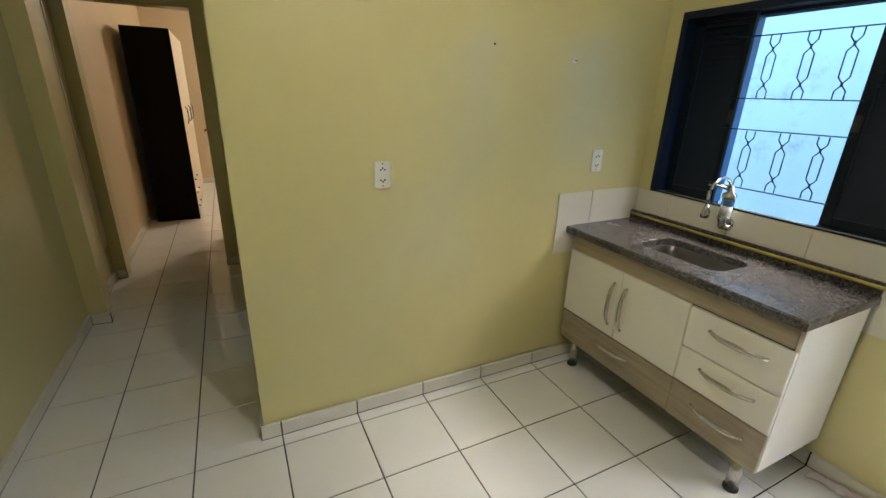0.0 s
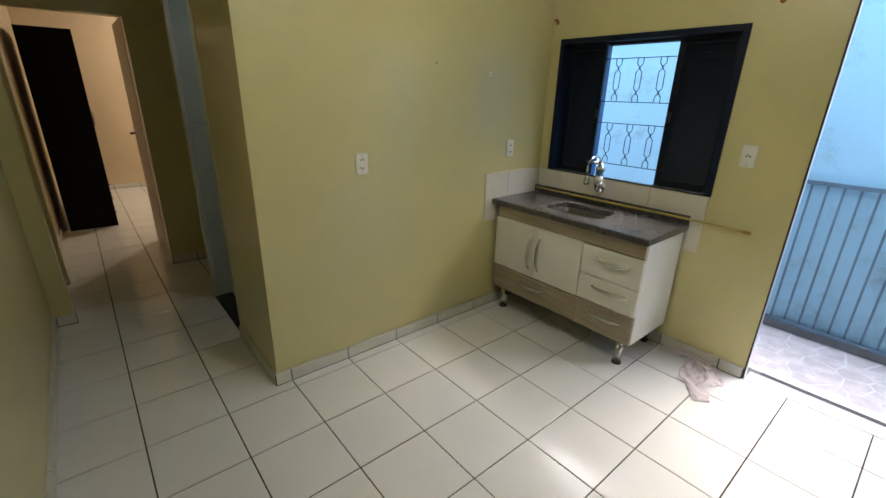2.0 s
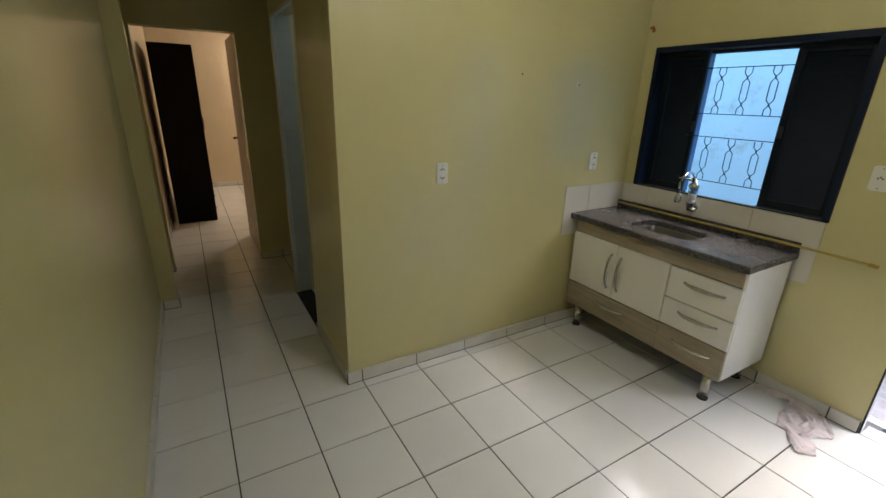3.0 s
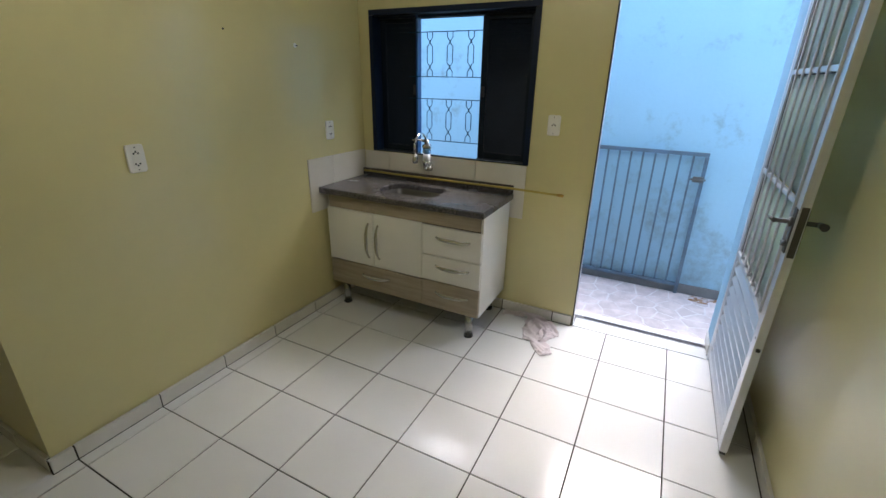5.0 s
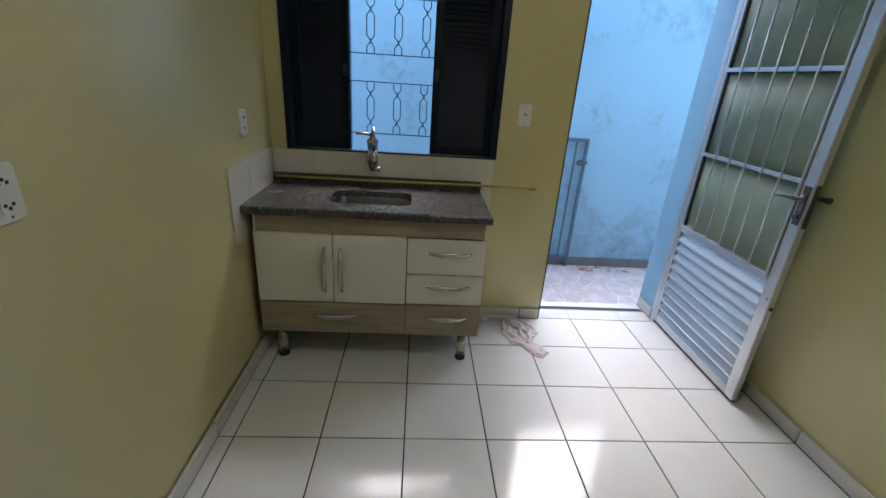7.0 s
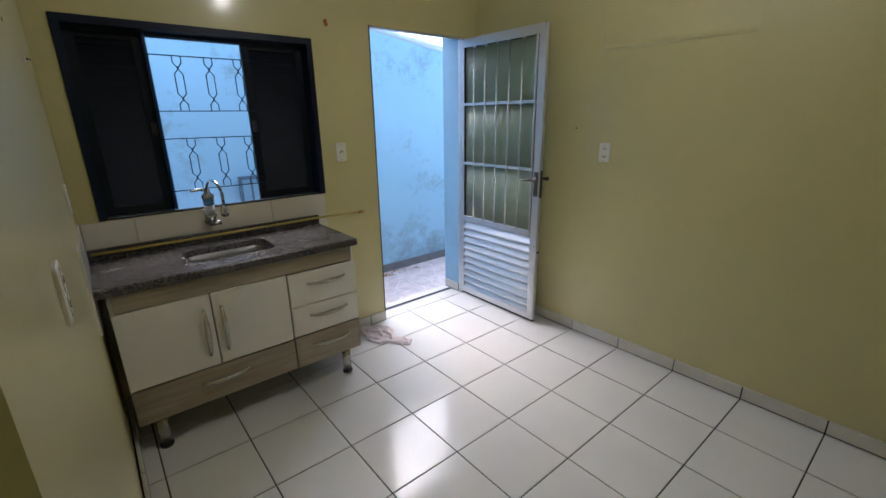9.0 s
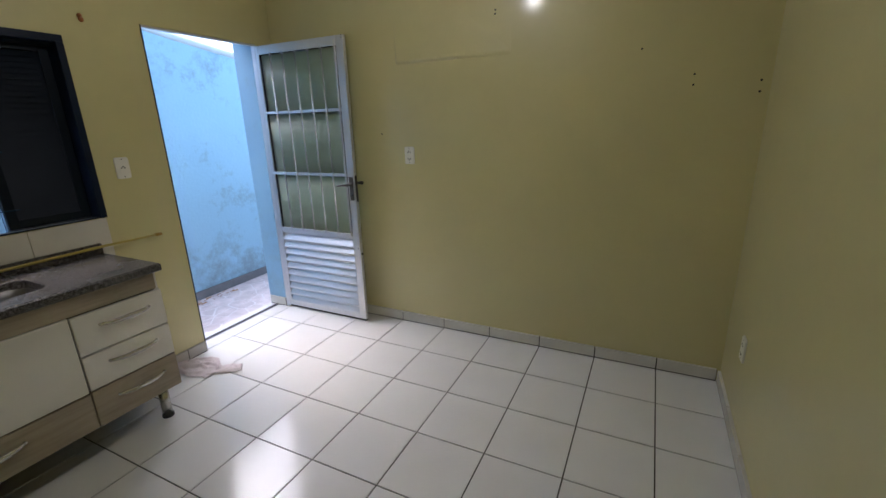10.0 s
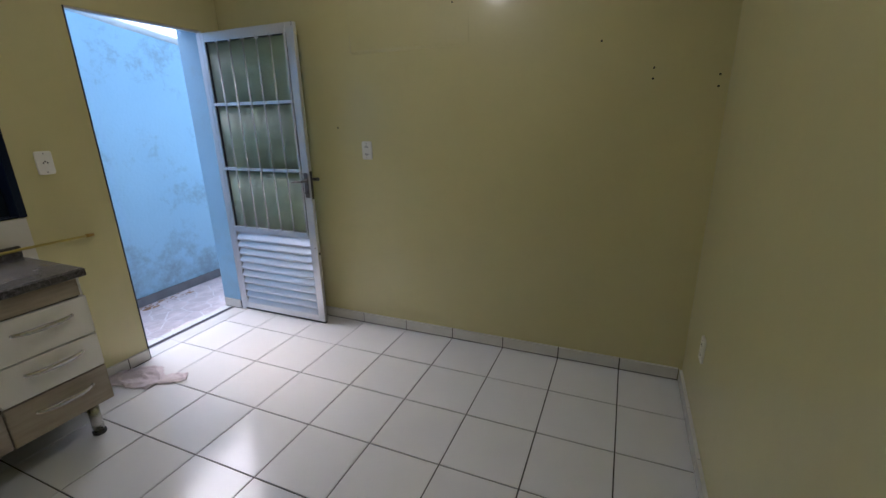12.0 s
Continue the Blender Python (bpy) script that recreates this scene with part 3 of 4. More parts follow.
def arc_handle(parent, a, b, out):
    """A bow handle: a flat strap, broad in the middle and narrow at its two feet, standing out along -x."""
    a, b = Vector(a), Vector(b)
    side = (b - a).normalized()
    across = side.cross(Vector((-1, 0, 0))).normalized()
    hb = bmesh.new()
    n, m, rings = 18, 12, []
    for j in range(n + 1):
        s = j / n
        bow = math.sin(math.pi * s)
        c = a.lerp(b, s) + Vector((-out * min(1.0, 0.12 + 1.05 * bow ** 0.7), 0, 0))
        wide, thick = 0.0075 + 0.0055 * bow, 0.0045 + 0.002 * bow
        rings.append([hb.verts.new(c + across * wide * math.cos(2 * math.pi * q / m) + Vector((-thick * math.sin(2 * math.pi * q / m), 0, 0))) for q in range(m)])
    for p, q in zip(rings, rings[1:]):
        for k in range(m):
            hb.faces.new((p[k], p[(k + 1) % m], q[(k + 1) % m], q[k])).smooth = True
    hb.faces.new(rings[0][::-1])
    hb.faces.new(rings[-1])
    for e in (a, b):
        tube(hb, [e + Vector((0.001, 0, 0)), e + Vector((-0.007, 0, 0))], 0.0068, 10)
    return part("handle", hb, M_SATIN, parent)


def front(name, y0, y1, z0, z1, m, proud=0.0, label=""):
    return part(name, B(CX0 - 0.016 - proud, CX0 - 0.001, y0, y1, z0, z1, bevel=0.0025), m, cab, label)


F = CX0 - 0.016
d1 = front("door", 1.249, CY1 - 0.001, 0.357, 0.727, M_WHITE)
d2 = front("door", 0.884, 1.244, 0.357, 0.727, M_WHITE)
arc_handle(d1, (F, 1.284, 0.655), (F, 1.286, 0.420), 0.031)
arc_handle(d2, (F, 1.208, 0.652), (F, 1.205, 0.424), 0.031)
d3 = front("drawer", 0.882, CY1 - 0.001, 0.174, 0.350, M_WOOD, label="long ash-wood drawer front")
arc_handle(d3, (F, 1.344, 0.280), (F, 1.134, 0.286), 0.031)
for z0, z1, m, hz in ((0.536, 0.722, M_WHITE, 0.655), (0.363, 0.530, M_WHITE, 0.470), (0.174, 0.357, M_WOOD, 0.288)):
    d = front("drawer", CY0 + 0.001, 0.8785, z0, z1, m, 0.004)
    arc_handle(d, (F - 0.004, 0.778, hz), (F - 0.004, 0.562, hz), 0.031)
for x, y in ((2.345, 1.535), (2.345, 0.565), (2.742, 0.585), (2.742, 1.530)):
    leg = part("leg", tube(bmesh.new(), [(x, y, 0.014), (x, y, 0.171)], 0.0245, 24), M_SATIN, cab)
    part("foot", tube(bmesh.new(), [(x, y, 0.0005), (x, y, 0.0135)], 0.0295, 24), M_BLACK, leg)

# worktop with a bowl
TX0, TX1, TY0, TY1, TZ = 2.268, 2.785, 0.474, 1.661, 0.858
SX0, SX1, SY0, SY1 = 2.398, 2.650, 0.872, 1.286


def rounded(x0, x1, y0, y1, r, n=8):
    out = []
    for cx, cy, a0 in ((x1 - r, y1 - r, 0), (x0 + r, y1 - r, 90), (x0 + r, y0 + r, 180), (x1 - r, y0 + r, 270)):
        for j in range(n + 1):
            a = radians(a0 + 90 * j / n)
            out.append((cx + r * math.cos(a), cy + r * math.sin(a)))
    return out


top = bmesh.new()
inner = rounded(SX0, SX1, SY0, SY1, 0.055)
mx, my = (SX0 + SX1) / 2, (SY0 + SY1) / 2
outer = []
for (x, y) in inner:
    dx, dy = x - mx, y - my
    s = min((TX1 - 0.002 - mx) / dx if dx > 1e-6 else (TX0 + 0.006 - mx) / dx if dx < -1e-6 else 1e9,
            (TY1 - my) / dy if dy > 1e-6 else (TY0 + 0.006 - my) / dy if dy < -1e-6 else 1e9)
    outer.append((mx + dx * s, my + dy * s))
for cx, cy in ((TX1 - 0.002, TY1), (TX0 + 0.006, TY1), (TX0 + 0.006, TY0 + 0.006), (TX1 - 0.002, TY0 + 0.006)):
    j = min(range(len(outer)), key=lambda q: (outer[q][0] - cx) ** 2 + (outer[q][1] - cy) ** 2)
    outer[j] = (cx, cy)
N = len(inner)


def loop(pts, z):
    return [top.verts.new((x, y, z)) for x, y in pts]


grow = [(TX0 + (x - TX0 - 0.006) * (TX1 - 0.002 - TX0) / (TX1 - 0.008 - TX0), TY0 + (y - TY0 - 0.006) * (TY1 - TY0) / (TY1 - TY0 - 0.006)) for x, y in outer]
loops = [loop(inner, TZ - 0.022), loop(inner, TZ - 0.002), loop([(x + (x - mx) * 0.012, y + (y - my) * 0.008) for x, y in inner], TZ), loop(outer, TZ),
         loop(grow, TZ - 0.007), loop(grow, TZ - 0.036), loop(outer, TZ - 0.040), loop(inner, TZ - 0.040)]
for a, b in zip(loops, loops[1:] + loops[:1]):
    for j in range(N):
        k = (j + 1) % N
        if len({a[j], a[k], b[k], b[j]}) == 4:
            top.faces.new((a[j], a[k], b[k], b[j]))
worktop = thing("worktop", 2.53, 1.07, 0.82, "grey speckled granite worktop on the white sink cabinet", "worktop")
part("slab", top, M_GRAN, worktop)
part("upstand", B(TX1 - 0.026, TX1 - 0.002, TY0 + 0.002, TY1 - 0.003, TZ - 0.001, 0.912, bevel=0.003), M_GRAN, worktop)
bowl = bmesh.new()
bl = []
for pts, z in (((SX0 - 0.010, SX1 + 0.010, SY0 - 0.010, SY1 + 0.010, 0.06), TZ - 0.024), ((SX0 - 0.002, SX1 + 0.002, SY0 - 0.002, SY1 + 0.002, 0.055), TZ - 0.026),
               ((SX0 + 0.004, SX1 - 0.004, SY0 + 0.004, SY1 - 0.004, 0.055), TZ - 0.09), ((SX0 + 0.012, SX1 - 0.012, SY0 + 0.012, SY1 - 0.012, 0.06), TZ - 0.125),
               ((SX0 + 0.035, SX1 - 0.035, SY0 + 0.035, SY1 - 0.035, 0.05), TZ - 0.142)):
    bl.append([bowl.verts.new((x, y, z)) for x, y in rounded(*pts)])
for a, b in zip(bl, bl[1:]):
    for j in range(N):
        bowl.faces.new((a[j], a[(j + 1) % N], b[(j + 1) % N], b[j])).smooth = True
bowl.faces.new(bl[-1])
basin = thing("sink_basin", 2.524, 1.08, 0.716, "small brushed stainless steel sink bowl set in the granite worktop", "sink")
bo = part("bowl", bowl, M_BOWL, basin)
sd = bo.modifiers.new("thickness", "SOLIDIFY")
sd.thickness, sd.offset = 0.0015, 1
wst = bmesh.new()
tube(wst, [(2.524, 1.079, TZ - 0.1435), (2.524, 1.079, TZ - 0.139)], [0.042, 0.038], 24)
part("drain_ring", wst, M_CHROME, basin)
part("drain_hole", tube(bmesh.new(), [(2.524, 1.079, TZ - 0.141), (2.524, 1.079, TZ - 0.1385)], 0.018, 16), M_HOLE, basin)

# tap with filter
tap = thing("wall_tap", 2.77, 1.085, 0.96, "chrome wall-mounted tap with clear water filter and curved spout", "tap")
FX, FY = 2.744, 1.098
part("flange", tube(bmesh.new(), [(2.7905, FY, 0.972), (2.786, FY, 0.972), (2.780, FY, 0.972)], [0.028, 0.028, 0.016], 20), M_CHROME, tap)
tb = bmesh.new()
tube(tb, [(2.782, FY, 0.972), (FX - 0.012, FY, 0.972)], 0.012, 14)
tube(tb, [(FX, FY, 0.950), (FX, FY, 0.960), (FX, FY, 0.985), (FX, FY, 1.000), (FX, FY, 1.012)], [0.012, 0.020, 0.024, 0.030, 0.031], 20)
tube(tb, [(FX - 0.01, FY - 0.01, 0.962), (FX - 0.014, FY - 0.045, 0.965)], [0.011, 0.014], 12)
part("base", tb, M_CHROME, tap)
part("filter_cup", tube(bmesh.new(), [(FX, FY, 1.012), (FX, FY, 1.100)], 0.027, 24), M_CLEAR, tap)
part("filter_cartridge", tube(bmesh.new(), [(FX, FY, 1.016), (FX, FY, 1.062)], 0.019, 16), M_PLASTIC, tap)
part("filter_band", tube(bmesh.new(), [(FX, FY, 1.064), (FX, FY, 1.090)], 0.0195, 16), M_BLUEPL, tap)
tc = bmesh.new()
tube(tc, [(FX, FY, 1.100), (FX, FY, 1.104), (FX, FY, 1.122), (FX, FY, 1.132), (FX - 0.004, FY, 1.158)], [0.030, 0.032, 0.030, 0.016, 0.014], 20)
part("filter_cap", tc, M_CHROME, tap)
sp = bmesh.new()
TIP = (2.542, 1.070)
pts = [(FX - 0.006, FY, 1.110 + 0.01 * j) for j in range(3)]
for j in range(1, 17):
    a = math.pi * j / 16 * 0.97
    q = (1 - math.cos(a)) / 2
    pts.append((FX - 0.006 + (TIP[0] - FX) * q, FY + (TIP[1] - FY) * q, 1.135 + 0.072 * math.sin(a)))
pts.append((TIP[0], TIP[1], 1.085))
tube(sp, pts, 0.0078, 12)
part("spout", sp, M_CHROME, tap)
ae = bmesh.new()
tube(ae, [(*TIP, 1.090), (*TIP, 1.078), (*TIP, 1.062), (*TIP, 1.040), (*TIP, 1.032)], [0.009, 0.013, 0.020, 0.020, 0.015], 16)
part("nozzle", ae, M_CHROME, tap)
lv = bmesh.new()
tube(lv, [(FX - 0.02, FY + 0.005, 1.150), (FX - 0.035, FY + 0.04, 1.156), (FX - 0.048, FY + 0.082, 1.155)], [0.010, 0.007, 0.006], 10)
part("lever", lv, M_CHROME, tap)

# gas pipe along the back edge
pipe = thing("gas_pipe", 2.755, 0.9, 0.88, "thin yellow pipe running along the granite back edge", "pipe")
pp = bmesh.new()
tube(pp, [(2.752, 1.640, 0.893), (2.753, 1.2, 0.891), (2.755, 0.8, 0.893), (2.757, 0.47, 0.895), (2.764, 0.175, 0.888)], 0.0072, 12)
part("tube", pp, M_PIPE, pipe)
part("end_cap", tube(bmesh.new(), [(2.764, 0.190, 0.8885), (2.764, 0.152, 0.887)], 0.0095, 12), M_BRASS, pipe)


# ---- sockets and switches ----
def plate(name, place, kind_, label, category):
    """A wall plate built facing -y, at a pose."""
    t = thing(name, 0, 0, 0, label, category, "sockets and switches")
    cv = bmesh.new()
    rings = []
    for g, yy in ((0.0, 0.0), (0.0, -0.006), (0.0025, -0.009)):
        rings.append([cv.verts.new((x, yy, z)) for x, z in rounded(-0.037 + g, 0.037 - g, -0.059 + g, 0.059 - g, 0.012, 5)])
    for p, q in zip(rings, rings[1:]):
        for k in range(len(p)):
            cv.faces.new((p[k], p[(k + 1) % len(p)], q[(k + 1) % len(p)], q[k]))
    cv.faces.new(rings[0])
    cv.faces.new(rings[-1][::-1])
    part("cover", cv, M_PLASTIC, t)
    mods = [0.022, -0.022] if kind_ != "rocker" else [0.0]
    for z in mods:
        hh = 0.018 if kind_ != "rocker" else 0.024
        part("module", B(-0.019, 0.019, -0.0105, -0.008, z - hh, z + hh, bevel=0.0015), M_PLASTIC, t)
        hol = bmesh.new()
        for dx, dz in ((-0.009, 0.0), (0.009, 0.0), (0.0, 0.007 if z >= 0 else -0.007)):
            tube(hol, [(dx, -0.0104, z + dz), (dx, -0.0112, z + dz)], 0.0042, 8)
        part("pin_hole", hol, M_HOLE, t)
    for z in (0.047, -0.047):
        part("screw", tube(bmesh.new(), [(0, -0.0085, z), (0, -0.0098, z)], 0.003, 8), M_STEEL, t)
    t.matrix_basis = place
    return t


plate("outlet", pose(1.197, NY - 0.0005, 1.199), "double", "white double power socket on the olive wall", "socket")
plate("outlet", pose(2.424, NY - 0.0005, 1.212), "double", "white double power socket above the worktop splash tiles", "socket")
plate("outlet", pose(1.630, SY + 0.0005, 1.277, 0, 0, 180), "double", "white double power socket beside the open aluminium door", "socket")
plate("outlet", pose(WX + 0.0005, -0.525, 0.432, 0, 0, 90), "double", "white power socket low on the olive wall", "socket")
plate("light_switch", pose(EX - 0.0005, 0.265, 1.295, 0, 0, -90), "rocker", "white switch and socket plate between the window and the doorway", "switch")

# ---- lamps ----
def ceiling_lamp(x, y, label):
    lamp = thing("ceiling_lamp", x, y, CEIL, label, "lamp", "ceiling lamps")
    part("rose", tube(bmesh.new(), [(x, y, CEIL - 0.0005), (x, y, CEIL - 0.012), (x, y, CEIL - 0.03)], [0.045, 0.045, 0.025], 24), M_PLASTIC, lamp)
    part("socket", tube(bmesh.new(), [(x, y, CEIL - 0.03), (x, y, CEIL - 0.07)], 0.02, 16), M_PLASTIC, lamp)


ceiling_lamp(1.15, 0.42, "white ceiling lamp holder with a lit bulb in the kitchen")
# invented holder at the bedroom fill light, out of view
ceiling_lamp(1.9, 7.0, "white ceiling lamp holder added out of view in the bedroom")

# ---- wall marks and fittings ----
hook = thing("wall_hook", 2.188, NY, 1.705, "small whitish screw plug in the olive wall", "hook")
part("plug", tube(bmesh.new(), [(2.188, NY - 0.0003, 1.705), (2.188, NY - 0.004, 1.705), (2.188, NY - 0.006, 1.705)], [0.012, 0.011, 0.005], 14), M_PLASTIC, hook)
part("screw", tube(bmesh.new(), [(2.188, NY - 0.005, 1.705), (2.188, NY - 0.018, 1.703)], 0.003, 8), M_STEEL, hook)
for y, z, lab in ((1.628, 2.082, "rusty screw stub above the window corner"), (0.297, 2.062, "rusty screw stub above the wall switch")):
    st = thing("screw_stub", EX, y, z, lab, "screw", "rusty screw stubs")
    part("stub", tube(bmesh.new(), [(EX - 0.0003, y, z), (EX - 0.012, y + 0.004, z + 0.002), (EX - 0.022, y + 0.010, z - 0.002)], [0.011, 0.010, 0.005], 9), M_RUST, st)
    part("stain", tube(bmesh.new(), [(EX - 0.0003, y - 0.004, z - 0.014), (EX - 0.002, y - 0.004, z - 0.014)], [0.014, 0.006], 9), M_RUST, st)
HOLES = [(1.660, SY, 2.077, 1), (1.010, SY, 2.112, 1), (1.012, SY, 2.090, 1), (0.205, SY, 1.831, 1), (-0.050, SY, 1.691, 1), (-0.050, SY, 1.641, 1), (-0.336, SY, 1.646, 1),
         (-0.336, SY, 1.594, 1), (1.850, SY, 1.424, 1), (1.726, NY, 1.747, -1)]
for x, y, z, s in HOLES:
    hs = thing("wall_hole", x, y, z, "small dark plug hole drilled in the olive wall", "hole", "wall holes")
    part("hole", tube(bmesh.new(), [(x, y - s * 0.002, z), (x, y + s * 0.0012, z)], 0.0056, 9), M_HOLE, hs)
# raised edge of an old filled opening
pt = bmesh.new()
pv = [[pt.verts.new((x, SY + 0.0006 + d * f, z)) for d, z in ((0.0, 1.866), (0.016, 1.882), (0.018, 1.896), (0.0, 2.16))] for x, f in ((0.915, 0.12), (1.25, 0.8), (1.69, 1.0), (1.705, 0.1))]
pt.faces.new(pv[0])
pt.faces.new(pv[3][::-1])
for p, q in zip(pv, pv[1:]):
    for j in range(4):
        pt.faces.new((p[j], p[(j + 1) % 4], q[(j + 1) % 4], q[j]))
fixed("plaster_patch", pt, M_WALL)

# ---- cloth on the floor ----
def cloth(name, outline, folds, label, seed):
    """A thin crumpled rag: a grid clipped to an outline of its own, raised along its folds."""
    cb = bmesh.new()
    cx = sum(p[0] for p in outline) / len(outline)
    cy = sum(p[1] for p in outline) / len(outline)

    def inside(x, y):
        c = False
        for (x1, y1), (x2, y2) in zip(outline, outline[1:] + outline[:1]):
            if (y1 > y) != (y2 > y) and x < (x2 - x1) * (y - y1) / (y2 - y1) + x1:
                c = not c
        return c

    step = 0.0065
    xs = [p[0] for p in outline]
    ys = [p[1] for p in outline]
    grid = {}
    for i in range(int((max(xs) - min(xs)) / step) + 2):
        for j in range(int((max(ys) - min(ys)) / step) + 2):
            x, y = min(xs) + i * step, min(ys) + j * step
            w = noise.noise(Vector((x * 14, y * 14, seed))) * 0.012
            if inside(x + w, y - w):
                g = abs(noise.noise(Vector((x * 16, y * 13, seed + 8))))
                z = 0.003 + 0.008 * (1 - min(1, g * 3.5)) ** 1.5 + 0.002 * noise.noise(Vector((x * 60, y * 60, 2)))
                for (ax, ay), (bx, by), high in folds:
                    u = min(1, max(0, ((x - ax) * (bx - ax) + (y - ay) * (by - ay)) / ((bx - ax) ** 2 + (by - ay) ** 2)))
                    d = math.hypot(x - ax - u * (bx - ax), y - ay - u * (by - ay)) + 0.004 * noise.noise(Vector((x * 40, y * 40, seed)))
                    z = max(z, high * math.exp(-(d / 0.010) ** 2) + 0.003)
                grid[i, j] = cb.verts.new((x + w, y + w, max(z, 0.003)))
    for (i, j), v in list(grid.items()):
        q = [grid.get(k) for k in ((i, j), (i + 1, j), (i + 1, j + 1), (i, j + 1))]
        if all(q):
            cb.faces.new(q).smooth = True
    for v in [v for v in cb.verts if not v.link_faces]:
        cb.verts.remove(v)
    rag = thing(name, cx, cy, 0, label, "cloth")
    ob = part("fabric", cb, M_CLOTH, rag)
    s = ob.modifiers.new("thickness", "SOLIDIFY")
    s.thickness, s.offset = 0.002, 1
    return rag


cloth("floor_cloth", [(2.700, 0.480), (2.722, 0.398), (2.735, 0.300), (2.640, 0.285), (2.476, 0.257), (2.468, 0.198), (2.331, 0.102), (2.400, 0.032), (2.492, 0.080),
                      (2.506, 0.105), (2.612, 0.050), (2.664, 0.060), (2.741, 0.088), (2.781, 0.120), (2.782, 0.252), (2.781, 0.348), (2.776, 0.462)],
      [((2.735, 0.47), (2.755, 0.36), 0.026), ((2.755, 0.36), (2.745, 0.27), 0.034), ((2.745, 0.27), (2.66, 0.15), 0.036), ((2.775, 0.33), (2.765, 0.18), 0.026),
       ((2.66, 0.15), (2.58, 0.17), 0.020), ((2.50, 0.21), (2.41, 0.10), 0.012), ((2.62, 0.10), (2.50, 0.14), 0.018), ((2.62, 0.25), (2.56, 0.21), 0.012), ((2.46, 0.06), (2.36, 0.09), 0.010), ((2.72, 0.25), (2.64, 0.27), 0.020), ((2.76, 0.14), (2.66, 0.07), 0.014), ((2.70, 0.22), (2.60, 0.12), 0.022), ((2.44, 0.16), (2.37, 0.09), 0.012)],
      "crumpled pinkish-white cotton rag lying on the white tile floor", 4.2)

# ---- wardrobe in the bedroom ----
wr = thing("wardrobe", -0.05, 6.56, 0, "tall dark wardrobe with cream doors against the bedroom wall", "wardrobe")
part("end_panel", B(-0.262, 0.182, 5.78, 5.80, 0.0, 2.112, bevel=0.002), M_WARD, wr)
wb = bmesh.new()
box(wb, -0.262, 0.160, 5.801, 7.36, 0.05, 2.112)
part("carcass", wb, M_WARD, wr)
for k in range(3):
    y0 = 5.805 + k * 0.517
    dr = part("door", B(0.162, 0.182, y0, y0 + 0.51, 0.55 if k == 0 else 0.06, 2.107, bevel=0.002), M_WDOOR, wr)
    part("handle", tube(bmesh.new(), [(0.184, y0 + 0.45, 1.10), (0.205, y0 + 0.45, 1.13), (0.205, y0 + 0.45, 1.27), (0.184, y0 + 0.45, 1.30)], 0.007, 8), M_STEEL, dr)
for k in range(3):
    z0 = 0.06 + k * 0.163
    dr = part("drawer", B(0.162, 0.182, 5.805, 6.315, z0, z0 + 0.158, bevel=0.002), M_WDOOR, wr)
    for y in (5.91, 6.21):
        part("knob", tube(bmesh.new(), [(0.181, y, z0 + 0.08), (0.20, y, z0 + 0.08)], [0.006, 0.012], 10), M_BLACK, dr)

# bedroom door standing open
bd = thing("door_2", 0.48, 4.25, 0, "cream painted bedroom door standing open into the room", "door")
part("leaf", B(0.466, 0.500, 4.215, 4.93, 0.008, 2.105, bevel=0.002), M_DOORW, bd)
bh = bmesh.new()
tube(bh, [(0.466, 4.862, 1.135), (0.42, 4.862, 1.135)], 0.010, 10)
tube(bh, [(0.425, 4.866, 1.135), (0.422, 4.80, 1.137), (0.424, 4.752, 1.135)], 0.009, 10)
part("door_handle", bh, M_BLACK, bd)

# bathroom doorway: tiled reveal and metal frame
for y0, y1 in ((BA1 - 0.010, BA1 - 0.001), (BA0 + 0.001, BA0 + 0.010)):
    z0 = 0.007
    while z0 < BZ - 0.02:
        z1 = min(z0 + 0.335, BZ - 0.001)
        fixed("reveal_tile", B(HX + 0.028, HX + 0.129, y0, y1, z0, z1 - 0.003, bevel=0.001), M_BATH)
        z0 = z1
bf = bmesh.new()
for y0, y1 in ((BA1 - 0.018, BA1 - 0.001), (BA0 + 0.001, BA0 + 0.018)):
    box(bf, HX - 0.004, HX + 0.026, y0, y1, 0.007, BZ - 0.001, bevel=0.002)
box(bf, HX - 0.004, HX + 0.026, BA0 + 0.018, BA1 - 0.018, BZ - 0.018, BZ - 0.001, bevel=0.002)
tagged(part("bathroom_door_frame", bf, M_ALU), "pale aluminium frame lining the bathroom doorway", "door frame")
fixed("trim", B(WX + 0.0015, WX + 0.006, 3.90, 4.018, 0.30, 2.30, bevel=0.002), M_TRIM)

# ---- outdoor stains and details ----
stn = bmesh.new()
for k in range(44):
    a = PX - 0.15 + random.random() * 0.12
    b_ = -1.28 + random.random() * 0.52
    r = 0.004 + random.random() ** 2 * 0.018
    prism(stn, [(a + r * 0.7 * math.cos(q * 1.05) * (0.7 + 0.5 * random.random()), b_ + 1.8 * r * math.sin(q * 1.05) * (0.7 + 0.5 * random.random())) for q in range(6)], PZ - 0.0035, PZ + 0.001)
tagged(part("soil_patch", stn, M_MUD), "scattered orange soil on the stone-patterned pavement", "soil", kind="stuff")

# ---- tile pieces ----
GAP = 0.0031
SPANS = {}


